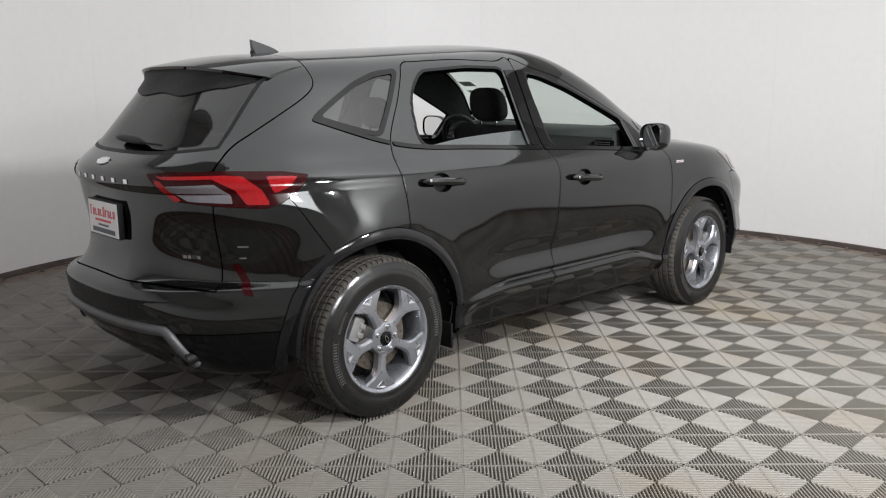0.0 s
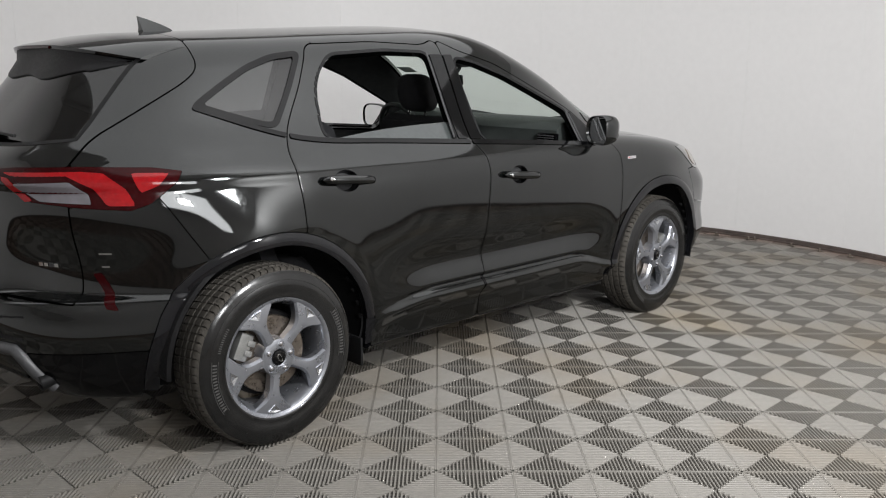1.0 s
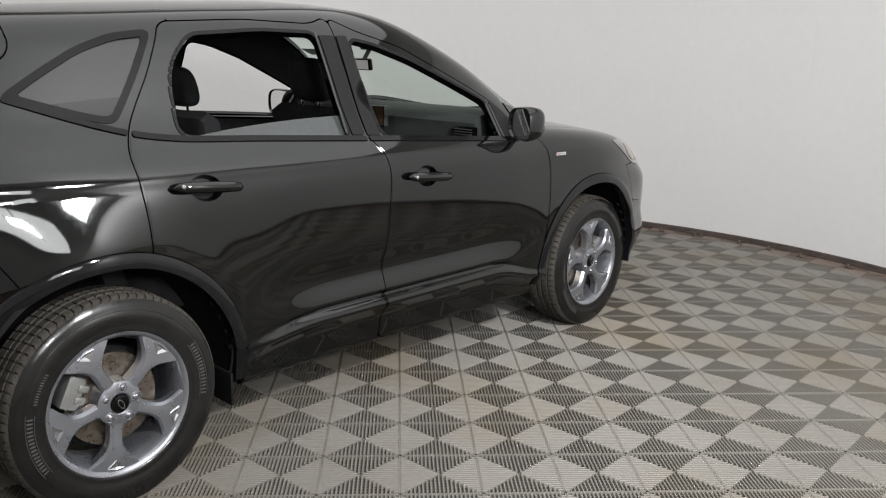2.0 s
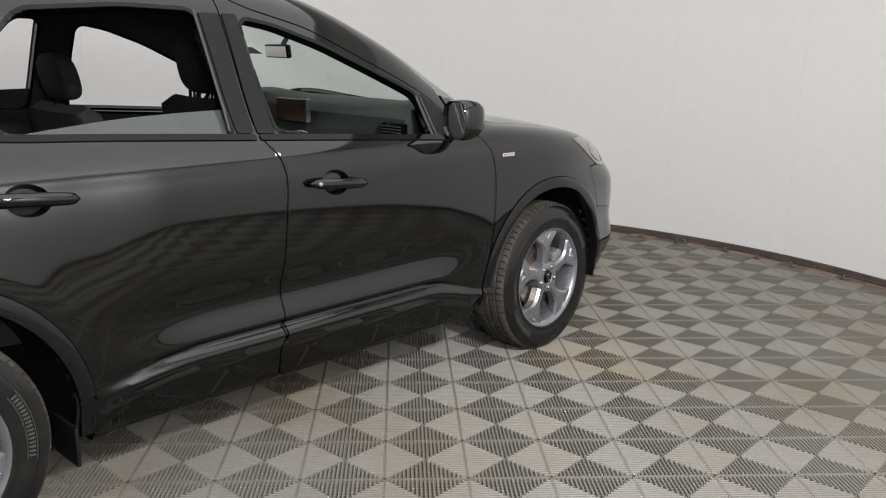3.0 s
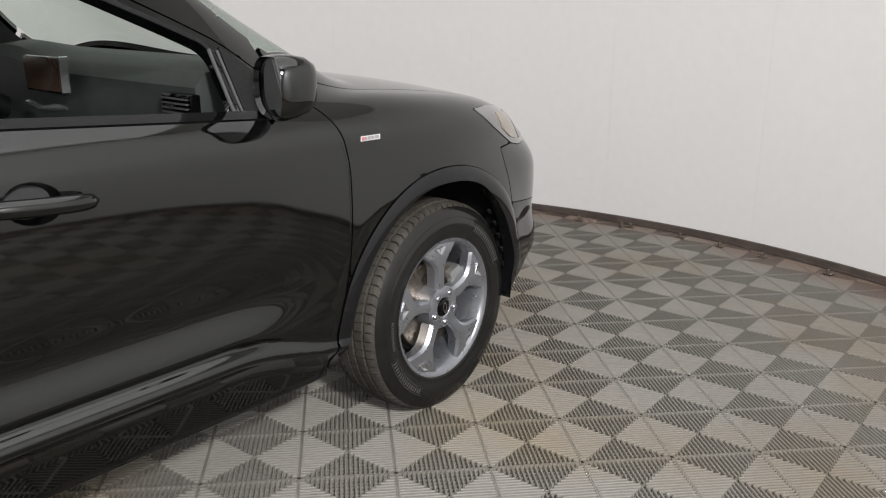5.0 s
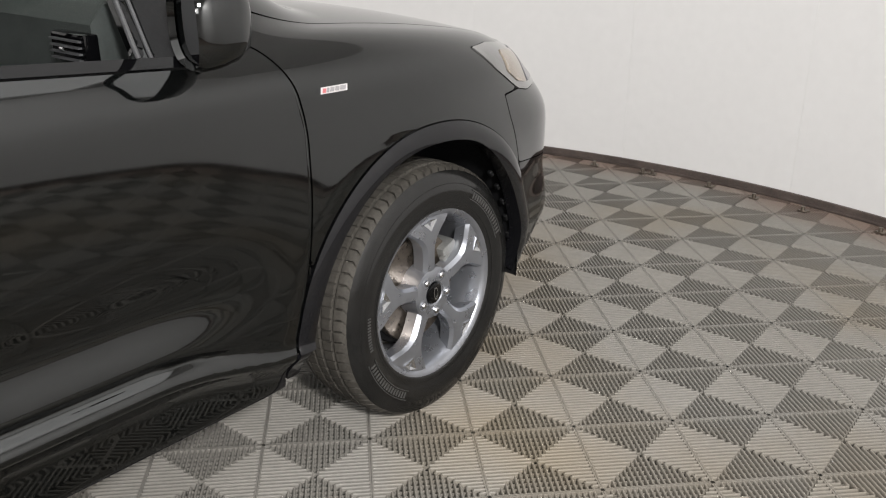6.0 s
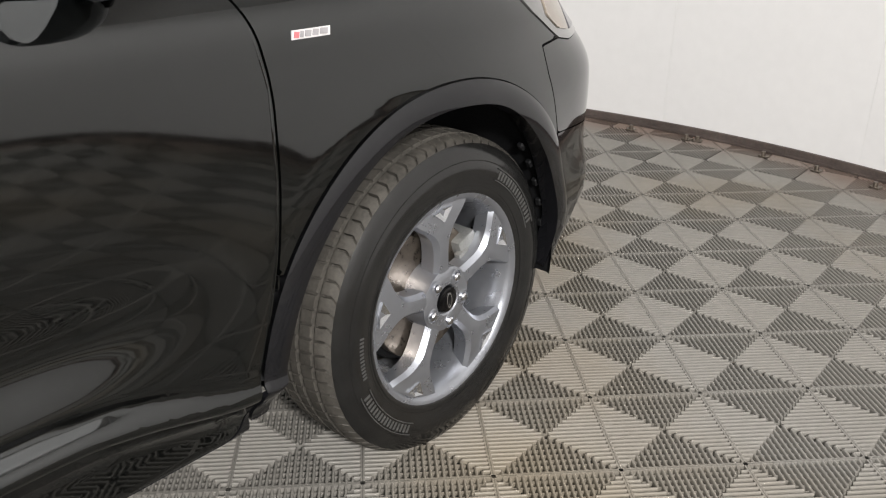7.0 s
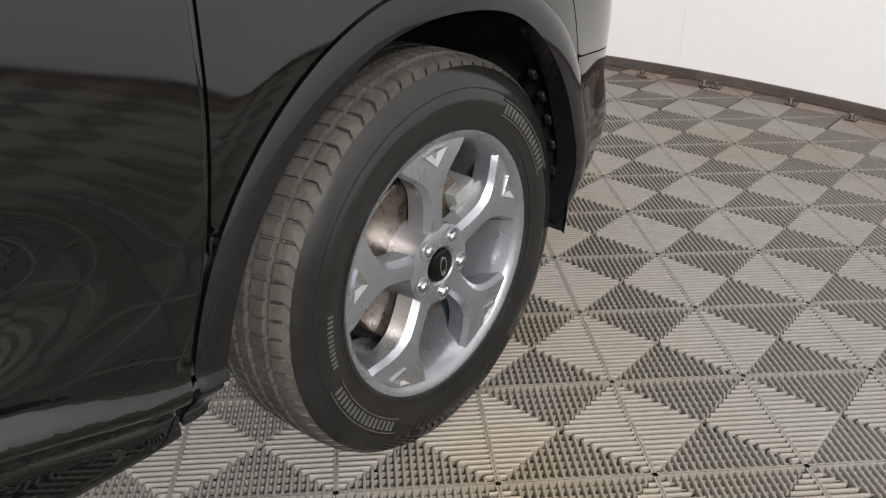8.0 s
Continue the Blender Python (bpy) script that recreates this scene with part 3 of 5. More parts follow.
# ---------------------------------------------------------------- outlines seen from the side (x, z)
GAP = 0.0024
C_LINE = [(0.36, 1.56), (0.258, 1.389), (0.186, 1.289), (0.133, 1.212), (0.104, 1.146), (0.1, 1.089), (0.106, 1.01), (0.113, 0.929), (0.118, 0.80)]
D_LINE = [(1.10, 1.60), (1.09, 1.142), (1.14, 1.067), (1.155, 0.995), (1.148, 0.863), (1.14, 0.709), (1.15, 0.52), (1.148, 0.28)]
F_LINE = [(2.065, 1.165), (2.11, 1.105), (2.15, 1.09), (2.187, 1.068), (2.223, 1.007), (2.246, 0.906), (2.246, 0.763), (2.233, 0.617), (2.211, 0.50), (2.190, 0.404), (2.170, 0.28)]
TOP_LINE = [(0.36, 1.56), (0.7, 1.578), (1.0, 1.570), (1.22, 1.547), (1.45, 1.487), (1.64, 1.40), (1.853, 1.303), (1.97, 1.245)]
NOTCH = [(1.148, 0.425), (1.132, 0.472), (1.15, 0.505)]
REAR_DOOR = C_LINE + [(0.43, 0.52), (0.45, 0.276), (1.148, 0.274)] + NOTCH + D_LINE[::-1][1:] + [p for p in TOP_LINE[::-1] if 0.4 < p[0] < 1.08]
FRONT_DOOR = D_LINE[:-1] + [(1.148, 0.274), (2.168, 0.274)] + F_LINE[::-1][1:] + [p for p in TOP_LINE[::-1] if 1.09 < p[0] < 2.0]
REAR_WINDOW = [(0.455, 1.513), (0.375, 1.44), (0.335, 1.367), (0.305, 1.187), (0.65, 1.160), (1.0, 1.138), (1.0, 1.22), (1.003, 1.53), (0.75, 1.535)]
FRONT_WINDOW = [(1.170, 1.510), (1.168, 1.365), (1.180, 1.129), (1.5, 1.108), (1.905, 1.084), (1.915, 1.16), (1.925, 1.235), (1.835, 1.277), (1.65, 1.357), (1.492, 1.425), (1.384, 1.46), (1.298, 1.488)]
QUARTER_WINDOW = [(-0.216, 1.318), (-0.095, 1.277), (0.02, 1.243), (0.100, 1.227), (0.152, 1.289), (0.226, 1.389), (0.322, 1.534), (0.17, 1.516), (0.041, 1.472), (-0.091, 1.400), (-0.193, 1.338)]
ARCH_IN, ARCH_OUT = 0.443, 0.490

X, Y, Z = BODY_V.T
arch_d = np.minimum(arch_dist(X, Z, REAR_ARCH[0]), arch_dist(X, Z, FRONT_ARCH[0]))

# ---------------------------------------------------------------- the car
car = thing("car", "glossy black compact suv with lowered windows on ribbed tiles", "car")


def plan_angle(x, y):
    """Turn round the rear end: 0 at the middle of the tailgate, 90 on the side."""
    return np.degrees(np.arctan2(np.abs(y), 0.35 - x))


REAR_DOOR_R, FRONT_DOOR_R = rounded(REAR_DOOR), rounded(FRONT_DOOR)
REAR_WIN_R, FRONT_WIN_R, QUARTER_R = rounded(REAR_WINDOW), rounded(FRONT_WINDOW), rounded(QUARTER_WINDOW)
HATCH = [(-0.135, 1.60), (-0.146, 1.534), (-0.146, 1.461), (-0.203, 1.413), (-0.37, 1.323), (-0.568, 1.213), (-0.64, 1.145), (-0.68, 1.10), (-1.2, 1.10), (-1.2, 1.8), (-0.13, 1.8)]
HATCH_R = rounded(HATCH, 2, 0.03)
SCREEN_SIDE = spline((1.05, 0.735), (1.2, 0.69), (1.4, 0.585), (1.6, 0.46))


def windscreen_sd(x, y, z):
    """Inside the windscreen's outline."""
    top = z + 0.05 * (np.abs(y) / 0.5) ** 2 - 1.615
    low = (2.36 - 0.20 * (np.abs(y) / 0.7) ** 2) - x
    return np.maximum.reduce([np.abs(y) - SCREEN_SIDE(z), top, x - (2.45 - 0.18 * (np.abs(y) / 0.7) ** 2), 1.15 - x, 1.07 - z])


def rear_glass_sd(x, y, z):
    return np.maximum.reduce([np.abs(y) - (0.56 - 0.2 * (z - 1.2)), z - 1.52, 1.176 + 0.03 * (np.abs(y) / 0.55) ** 3 - z, x + 0.2])


def hood_sd(x, y, z):
    return np.maximum.reduce([np.abs(y) - (0.735 - 0.05 * (x - 2.2) - 0.10 * np.maximum(x - 3.0, 0)), 2.10 + 0.0 * x - x, x - 3.46 + 0.35 * y * y, 0.75 - z, -windscreen_sd(x, y, z) - 0.0])


def bumper_front_sd(x, y, z):
    edge = 3.12 - 0.10 * np.clip((z - 0.4) / 0.4, 0, 1)
    return np.maximum(np.maximum(edge - x, z - 0.86), -hood_sd(x, y, z))


def bumper_rear_sd(x, y, z):
    edge = np.interp(z, [0.70, 0.76, 0.87, 0.98, 1.04], [0.0, -0.27, -0.335, -0.40, -0.44])
    return np.maximum.reduce([x - edge, z - 1.03, -hatch_sd(x, y, z)])


def hatch_sd(x, y, z):
    upper = poly_sd(x, z, HATCH_R)
    lower = np.maximum.reduce([(plan_angle(x, y) - 31.0) / 62.0, z - 1.11, 0.668 - 0.03 * (np.abs(y) / 0.6) ** 2 - z, x + 0.2])
    return np.minimum(upper, lower)


def lamp_rear_sd(x, y, z):
    a = plan_angle(x, y)
    return poly_sd(a / 60.0, z, [(p / 60.0, q) for p, q in TAIL_LAMP])


def lamp_front_sd(x, y, z):
    return np.maximum(poly_sd(x, z, HEAD_LAMP), 0.3 - np.abs(y))


TAIL_LAMP = [(17.2, 1.109), (22, 1.118), (33, 1.123), (43.9, 1.116), (49.2, 1.10), (48.7, 1.065), (44.2, 0.99), (41, 0.968), (33.7, 0.978), (24, 0.998), (19.6, 1.062)]
HANDLES = ((0.199, 0.459, 1.018), (1.232, 1.487, 0.962))
HEAD_LAMP = [(2.884, 1.004), (2.985, 0.932), (3.128, 0.857), (3.2, 0.842), (3.6, 0.83), (3.6, 0.93), (3.28, 0.968), (3.0, 1.002)]

S_RD, S_FD = poly_sd(X, Z, REAR_DOOR_R), poly_sd(X, Z, FRONT_DOOR_R)
S_QW, S_RW, S_FW = poly_sd(X, Z, QUARTER_R), poly_sd(X, Z, REAR_WIN_R), poly_sd(X, Z, FRONT_WIN_R)
on_side = np.abs(Y) > 0.40
far_off = np.where(on_side, 0.0, 1.0)
S_ARCH_OUT = arch_d - ARCH_OUT + far_off
S_HATCH, S_BR, S_BF, S_HOOD = hatch_sd(X, Y, Z), bumper_rear_sd(X, Y, Z), bumper_front_sd(X, Y, Z), hood_sd(X, Y, Z)
S_WS, S_RG = windscreen_sd(X, Y, Z), rear_glass_sd(X, Y, Z)
S_TL, S_HL = lamp_rear_sd(X, Y, Z), lamp_front_sd(X, Y, Z)
S_TL = np.where((X < 0.0) & on_side | (X < -0.5), S_TL, 1.0)
S_HL = np.where(X > 2.5, S_HL, 1.0)
S_RDF, S_FDF = S_RD + far_off, S_FD + far_off
S_GLASS = np.minimum.reduce([S_QW, S_RW, S_FW]) + far_off


def panel(name, d, material=None, label="", depth=0.022, lift=0.0, parent=None):
    v, t = clip(BODY_V, BODY_T, d)
    return skin(name, v, t, material or PAINT, parent or car, label, depth, lift)


def cup_sd(x, z):
    """Inside one of the handles' finger cups."""
    return np.minimum.reduce([(np.hypot((x - (a + b) / 2) / 0.062, (z - h + 0.07 * (x - (a + b) / 2)) / 0.044) - 1) * 0.044 for a, b, h in HANDLES])


S_CUP = cup_sd(X, Z)


def arch_rise(cx):
    """How far a wheel arch moulding stands out: rounded over towards both edges, prouder between the wheels."""
    side = -1 if cx > 1 else 1

    def rise(v):
        d = arch_dist(v[:, 0], v[:, 2], cx)
        u = np.clip((d - ARCH_IN) / (ARCH_OUT - ARCH_IN), 0, 1)
        return (0.010 + 0.005 * step(side * (v[:, 0] - cx), -0.15, 0.15)) * (1 - 0.75 * u**2.5)

    return rise


for sgn in (-1, 1):
    half = -sgn * Y  # below zero on this side
    # doors with their window openings
    panel("rear_door", np.maximum.reduce([S_RDF + GAP, half, -S_RW, -S_CUP, GAP - S_ARCH_OUT]), label="black rear door with its window lowered", depth=0.03)
    panel("front_door", np.maximum.reduce([S_FDF + GAP, half, -S_FW, -S_CUP]), label="black front door with its window lowered", depth=0.03)
    # body side: quarter, pillars, roof rail, fender
    rest = np.maximum.reduce([GAP - S_RDF, GAP - S_FDF, half, -S_QW, GAP - S_ARCH_OUT, GAP - S_HATCH, GAP - S_BR, GAP - S_BF, GAP - S_HOOD, -S_TL, -S_HL, -S_WS, 0.40 - np.abs(Y)])
    roof_zone = np.maximum.reduce([np.abs(Y) - 0.47, 1.50 - Z])
    rest = np.maximum(rest, -roof_zone)
    panel("quarter_panel", np.maximum.reduce([rest, X - 0.40, X - 0.40]))
    panel("roof_rail", np.maximum.reduce([rest, 0.40 - X, 1.0 - Z, X - 2.02]))
    panel("front_fender", np.maximum.reduce([rest, 2.02 - X, np.where(X < 2.24, 0.35 - Z, -1.0)]))
    panel("sill", np.maximum.reduce([rest, 0.40 - X, X - 2.24, Z - 0.5]), PAINT_SATIN, "black rocker sill")
    for cx in (REAR_ARCH[0], FRONT_ARCH[0]):
        near_arch = np.abs(X - cx) - 0.6
        lip_end = 0.425 if cx < 1 else 0.382
        panel("wheel_arch_moulding", np.maximum.reduce([S_ARCH_OUT + GAP * 0.4, ARCH_IN - 0.02 * step(X - FRONT_ARCH[0], 0.1, 0.36) - arch_d, half, near_arch, np.where((X - cx) * (1 if cx < 1 else -1) > 0, lip_end, 0.305) - Z]), PAINT_SATIN, "satin black wheel arch moulding", 0.045, arch_rise(cx))
        panel("sill_end", np.maximum.reduce([S_ARCH_OUT, ARCH_IN + 0.002 - arch_d, half, near_arch, -(X - cx) * (1 if cx < 1 else -1), Z - lip_end + 0.002, 0.298 - Z]), PAINT_SATIN, "black end of the sill cladding", 0.012, 0.003)
    # strips: belt, window seals, pillar covers
    belt = spline((-0.22, 1.318), (-0.095, 1.272), (0.133, 1.201), (0.5, 1.164), (1.0, 1.136), (1.5, 1.105), (1.97, 1.073))(X)
    band = np.maximum(np.abs(Z - belt) - 0.009, np.where(on_side, -1.0, 1.0))
    for x0, x1 in ((-0.215, 0.128), (0.14, 1.08), (1.094, 2.03)):
        panel("belt_moulding", np.maximum.reduce([band, half, x0 - X, X - x1]), GLOSS_BLACK, "gloss black belt moulding", 0.02, 0.005)
    for nm, s_open in (("rear", S_RW), ("front", S_FW)):
        panel("window_seal", np.maximum.reduce([s_open + far_off - 0.013, 0.0005 - s_open, half, belt + 0.012 - Z]), TRIM, "black rubber window seal", 0.03, 0.0025)
    cover = np.maximum.reduce([belt + 0.012 - Z, Z - 1.525, half, far_off - 0.5])
    panel("pillar_cover", np.maximum.reduce([cover, 1.017 - X, X - (1.080 + 0.014 * (Z - 1.14) / 0.4)]), GLOSS_BLACK, "gloss black pillar cover", 0.01, 0.004)
    panel("pillar_cover", np.maximum.reduce([cover, (1.092 + 0.014 * (Z - 1.14) / 0.4) - X, X - 1.160]), GLOSS_BLACK, "gloss black pillar cover", 0.01, 0.004)
    panel("mirror_sail", np.maximum.reduce([poly_sd(X, Z, [(1.93, 1.083), (2.05, 1.08), (2.045, 1.165), (1.955, 1.238)]) + far_off, half]), TRIM, "black plastic mirror base panel", 0.012, 0.004)

# dark lining inside the sheet metal: door cards, pillars, headliner
lining = np.maximum.reduce([0.012 - S_GLASS, 0.006 - S_WS, 0.006 - S_RG, ARCH_IN - arch_d - 1.0 + np.where(on_side, 1.0, 0.0)])
panel("inner_lining", lining, HEADLINER, "dark inner lining", 0.0, -0.031)
# roof, hood, hatch, bumpers, glass
panel("roof", np.maximum.reduce([np.abs(Y) - 0.467, 1.503 - Z, GAP - S_HATCH, -S_WS, np.abs(X - 0.6) - 1.5]), PAINT)
panel("hood", np.maximum.reduce([S_HOOD + GAP, -S_WS, -S_HL, 2.12 - X]))
panel("tailgate", np.maximum.reduce([S_HATCH + GAP, -S_RG, -S_TL]))
panel("rear_bumper", np.maximum.reduce([S_BR + GAP, -S_TL, GAP - S_ARCH_OUT, 0.465 + GAP - Z]))
panel("lower_bumper", np.maximum.reduce([S_BR + GAP, GAP - S_ARCH_OUT, Z - 0.465 + GAP]), GLOSS_BLACK, "gloss black lower bumper")
NOSE_SPLIT = Z - 0.662 + 0.16 * (X - 3.05)
panel("front_bumper", np.maximum.reduce([S_BF + GAP, -S_HL, GAP - S_ARCH_OUT, 0.0015 - NOSE_SPLIT]))
panel("front_lower_bumper", np.maximum.reduce([S_BF + GAP, GAP - S_ARCH_OUT, NOSE_SPLIT + 0.0015]), GLOSS_BLACK, "black lower front bumper corner")
panel("windscreen", S_WS, GLASS_CLEAR, "green-tinted windscreen", 0.0)
panel("rear_window", S_RG, GLASS_DARK, "dark tinted rear window", 0.0)
panel("rear_window_seal", np.maximum.reduce([S_RG - 0.001, -S_RG - 0.010]), TRIM, "black rear window seal", 0.004, 0.0015)
ANG = plan_angle(X, Y)
for sgn in (-1, 1):
    half = -sgn * Y
    panel("quarter_window", np.maximum.reduce([S_QW + far_off, half]), GLASS_DARK, "dark tinted quarter window", 0.0, -0.004)
    panel("quarter_trim", np.maximum.reduce([S_QW + far_off, -S_QW - 0.022, half]), GLOSS_BLACK, "black quarter window surround", 0.006, 0.002)
    lamp = panel("tail_lamp", np.maximum.reduce([S_TL + 0.002, half]), DEEP_RED, "red and clear wraparound tail lamp", 0.02, 0.004)
    rear_zone = np.where((X < 0.0), 0.0, 1.0)

    def lens(name, outline, material, lift, label):
        d = poly_sd(ANG / 60.0, Z, [(a / 60.0, z) for a, z in outline]) + rear_zone
        return panel(name, np.maximum(d, half), material, label, 0.006, lift, lamp)

    lens("clear_lens", [(21.3, 1.063), (31.5, 1.071), (34.4, 1.03), (34.8, 0.994), (26.3, 1.003)], CLEAR_LENS, 0.0065, "silvery clear reversing lens")
    lens("divider", [(21.6, 1.036), (34.6, 1.040), (34.6, 1.034), (21.8, 1.030)], DEEP_RED, 0.0075, "red bar across the clear lens")
    lens("light_guide", [(19.3, 1.098), (22, 1.086), (31, 1.09), (35.2, 1.05), (37.3, 0.988), (41.8, 0.985), (40.0, 1.05), (36.5, 1.098), (33, 1.104)], RED_LENS, 0.0068, "bright red lamp light guide")
    lens("amber_tip", [(40.8, 1.097), (47.0, 1.093), (45.5, 1.055), (42.5, 1.03)], RED_LENS, 0.0068, "bright red outer lens")
    lens("inner_edge", [(19.0, 1.085), (20.8, 1.082), (25.2, 1.0), (23.4, 1.0)], RED_LENS, 0.0068, "bright red inner lens")
    head = panel("headlamp", np.maximum.reduce([S_HL + 0.002, half]), LAMP_BODY, "smoky clear headlamp", 0.02, 0.003)
    inner = np.where(X > 2.5, lamp_front_sd(X, Y, Z), 1.0)
    panel("reflector_bowl", np.maximum.reduce([inner + 0.022, half, 3.06 - X, X - 3.22]), AMBER, "smoky amber reflector", 0.004, 0.006, head)
    panel("reflector_bowl", np.maximum.reduce([inner + 0.018, half, 3.24 - X]), CLEAR_LENS, "silvery reflector", 0.004, 0.006, head)
    d = poly_sd(ANG / 60.0, Z, [(a / 60.0, z) for a, z in [(33.0, 0.742), (34.6, 0.742), (38.4, 0.612), (36.4, 0.620)]]) + rear_zone
    panel("reflector", np.maximum(d, half), DEEP_RED, "dark red bumper reflector", 0.006, 0.003)


def body_point(x, z):
    return Vector((x, depth_at(x, z), z))


def both_sides(make):
    """Builds a side part on the right, then mirrored on the left."""
    for m in (Matrix.Identity(4), Matrix.Diagonal((1, -1, 1, 1))):
        make(m)


def flush(bm, m):
    bmesh.ops.transform(bm, matrix=m, verts=bm.verts)
    return bm


# door handles: a cupped recess, a grip bar and its end cap, drawn as a bright highlight
for hx0, hx1, hz in HANDLES:
    def make(m, hx0=hx0, hx1=hx1, hz=hz):
        handle = new("door_handle")
        handle.parent = car
        c = (hx0 + hx1) / 2
        # cup
        bm = bmesh.new()
        base = body_point(c, hz)
        n = normal_at(base)
        t = Vector((1, 0, -0.07)).normalized()
        u = n.cross(t).normalized()
        if u.z < 0:
            u = -u
        rows = []
        for r, dep in ((1.0, -0.0005), (0.93, -0.012), (0.75, -0.034), (0.4, -0.042), (0.0001, -0.044)):
            rows.append([bm.verts.new(base + t * (0.064 * r * math.cos(a)) + u * (0.0455 * r * math.sin(a)) + n * dep) for a in [math.tau * k / 28 for k in range(28)]])
        for p, q in zip(rows, rows[1:]):
            for k in range(28):
                bm.faces.new((p[k], p[(k + 1) % 28], q[(k + 1) % 28], q[k]))
        part("cup", flush(bm, m), GLOSS_BLACK, handle)
        # grip
        bm = bmesh.new()
        pts, rs = [], []
        for k in range(15):
            s = k / 14
            p = body_point(hx0 + (hx1 - hx0) * s, hz + 0.008 - 0.018 * s)
            lift = 0.012 + 0.026 * math.sin(math.pi * min(max(s, 0.02), 0.98)) ** 0.5
            pts.append(p + normal_at(p) * lift)
            rs.append(0.017 * (1 - abs(2 * s - 1) ** 6) ** 0.5 + 0.002)
        tube(bm, pts, 0, 14, rs=rs)
        part("grip", flush(bm, m), PAINT, handle, "glossy black grip")
        # chrome disc in place of the highlight on the grip's end cap
        bm = bmesh.new()
        p = body_point(hx0 + 0.026, hz + 0.006)
        lathe(bm, [(0.0001, 0.0), (0.007, 0.001), (0.008, 0.004)], 16)
        flush(bm, Matrix.Translation(p + normal_at(p) * 0.0475) @ Matrix.Rotation(0.15, 4, "Z"))
        part("key_cap", flush(bm, m), CHROME, handle, "small chrome disc as a highlight on the end cap")
    both_sides(make)

# lowered glass still showing in the rear doors
def make_glass(m):
    bm = bmesh.new()
    top = spline((0.36, 1.176), (0.55, 1.197), (0.75, 1.212), (1.0, 1.219))
    cols = []
    for k in range(17):
        x = 0.36 + 0.645 * k / 16
        zt = float(top(x))
        pts = [body_point(x, z) + Vector((0, 0.024, 0)) for z in (1.10, zt)]
        cols.append([bm.verts.new(p + Vector((0, o, 0))) for p in pts for o in (0, 0.004)])
    for p, q in zip(cols, cols[1:]):
        for a, b in ((0, 2), (2, 3), (3, 1)):
            bm.faces.new((p[a], p[b], q[b], q[a]))
    part("door_glass", flush(bm, m), GLASS_LOWERED, car, "mostly lowered dark tinted door glass")
both_sides(make_glass)

# bright channel strips by the rear door frame and at the foot of the front window
def make_channels(m):
    for pts, r, lbl in (([(1.003, 1.535), (1.0, 1.22), (0.992, 1.155)], 0.0042, "grey rubber window channel"), ([(1.918, 1.232), (1.909, 1.16), (1.898, 1.088)], 0.005, "grey window channel"), ([(1.944, 1.228), (1.935, 1.16), (1.924, 1.086)], 0.004, "grey window channel")):
        bm = bmesh.new()
        q = []
        for (x0, z0), (x1, z1) in zip(pts, pts[1:]):
            q += [(x0 + (x1 - x0) * k / 6, z0 + (z1 - z0) * k / 6) for k in range(6)]
        q.append(pts[-1])
        tube(bm, [body_point(x, z) + Vector((0, -0.002, 0)) for x, z in q], r, 8)
        part("window_channel", flush(bm, m), CHANNEL, car, lbl)
both_sides(make_channels)

# rounded hems along the doors' shut lines
def make_hems(m):
    for line, off, z0, z1 in ((C_LINE, 0.0075, 0.82, 1.19), (D_LINE, 0.0075, 0.55, 1.10), (D_LINE, -0.0075, 0.55, 1.10), (F_LINE, -0.0075, 0.42, 1.0)):
        zs = np.array([q[1] for q in line])[::-1]
        xs = np.array([q[0] for q in line])[::-1]
        bm = bmesh.new()
        pts = []
        for k in range(25):
            z = z0 + (z1 - z0) * k / 24
            q = body_point(float(np.interp(z, zs, xs)) + off, z)
            pts.append(q - normal_at(q) * 0.0012)
        tube(bm, pts, 0.0022, 8)
        part("door_hem", flush(bm, m), PAINT, car, "rounded black door hem")
both_sides(make_hems)

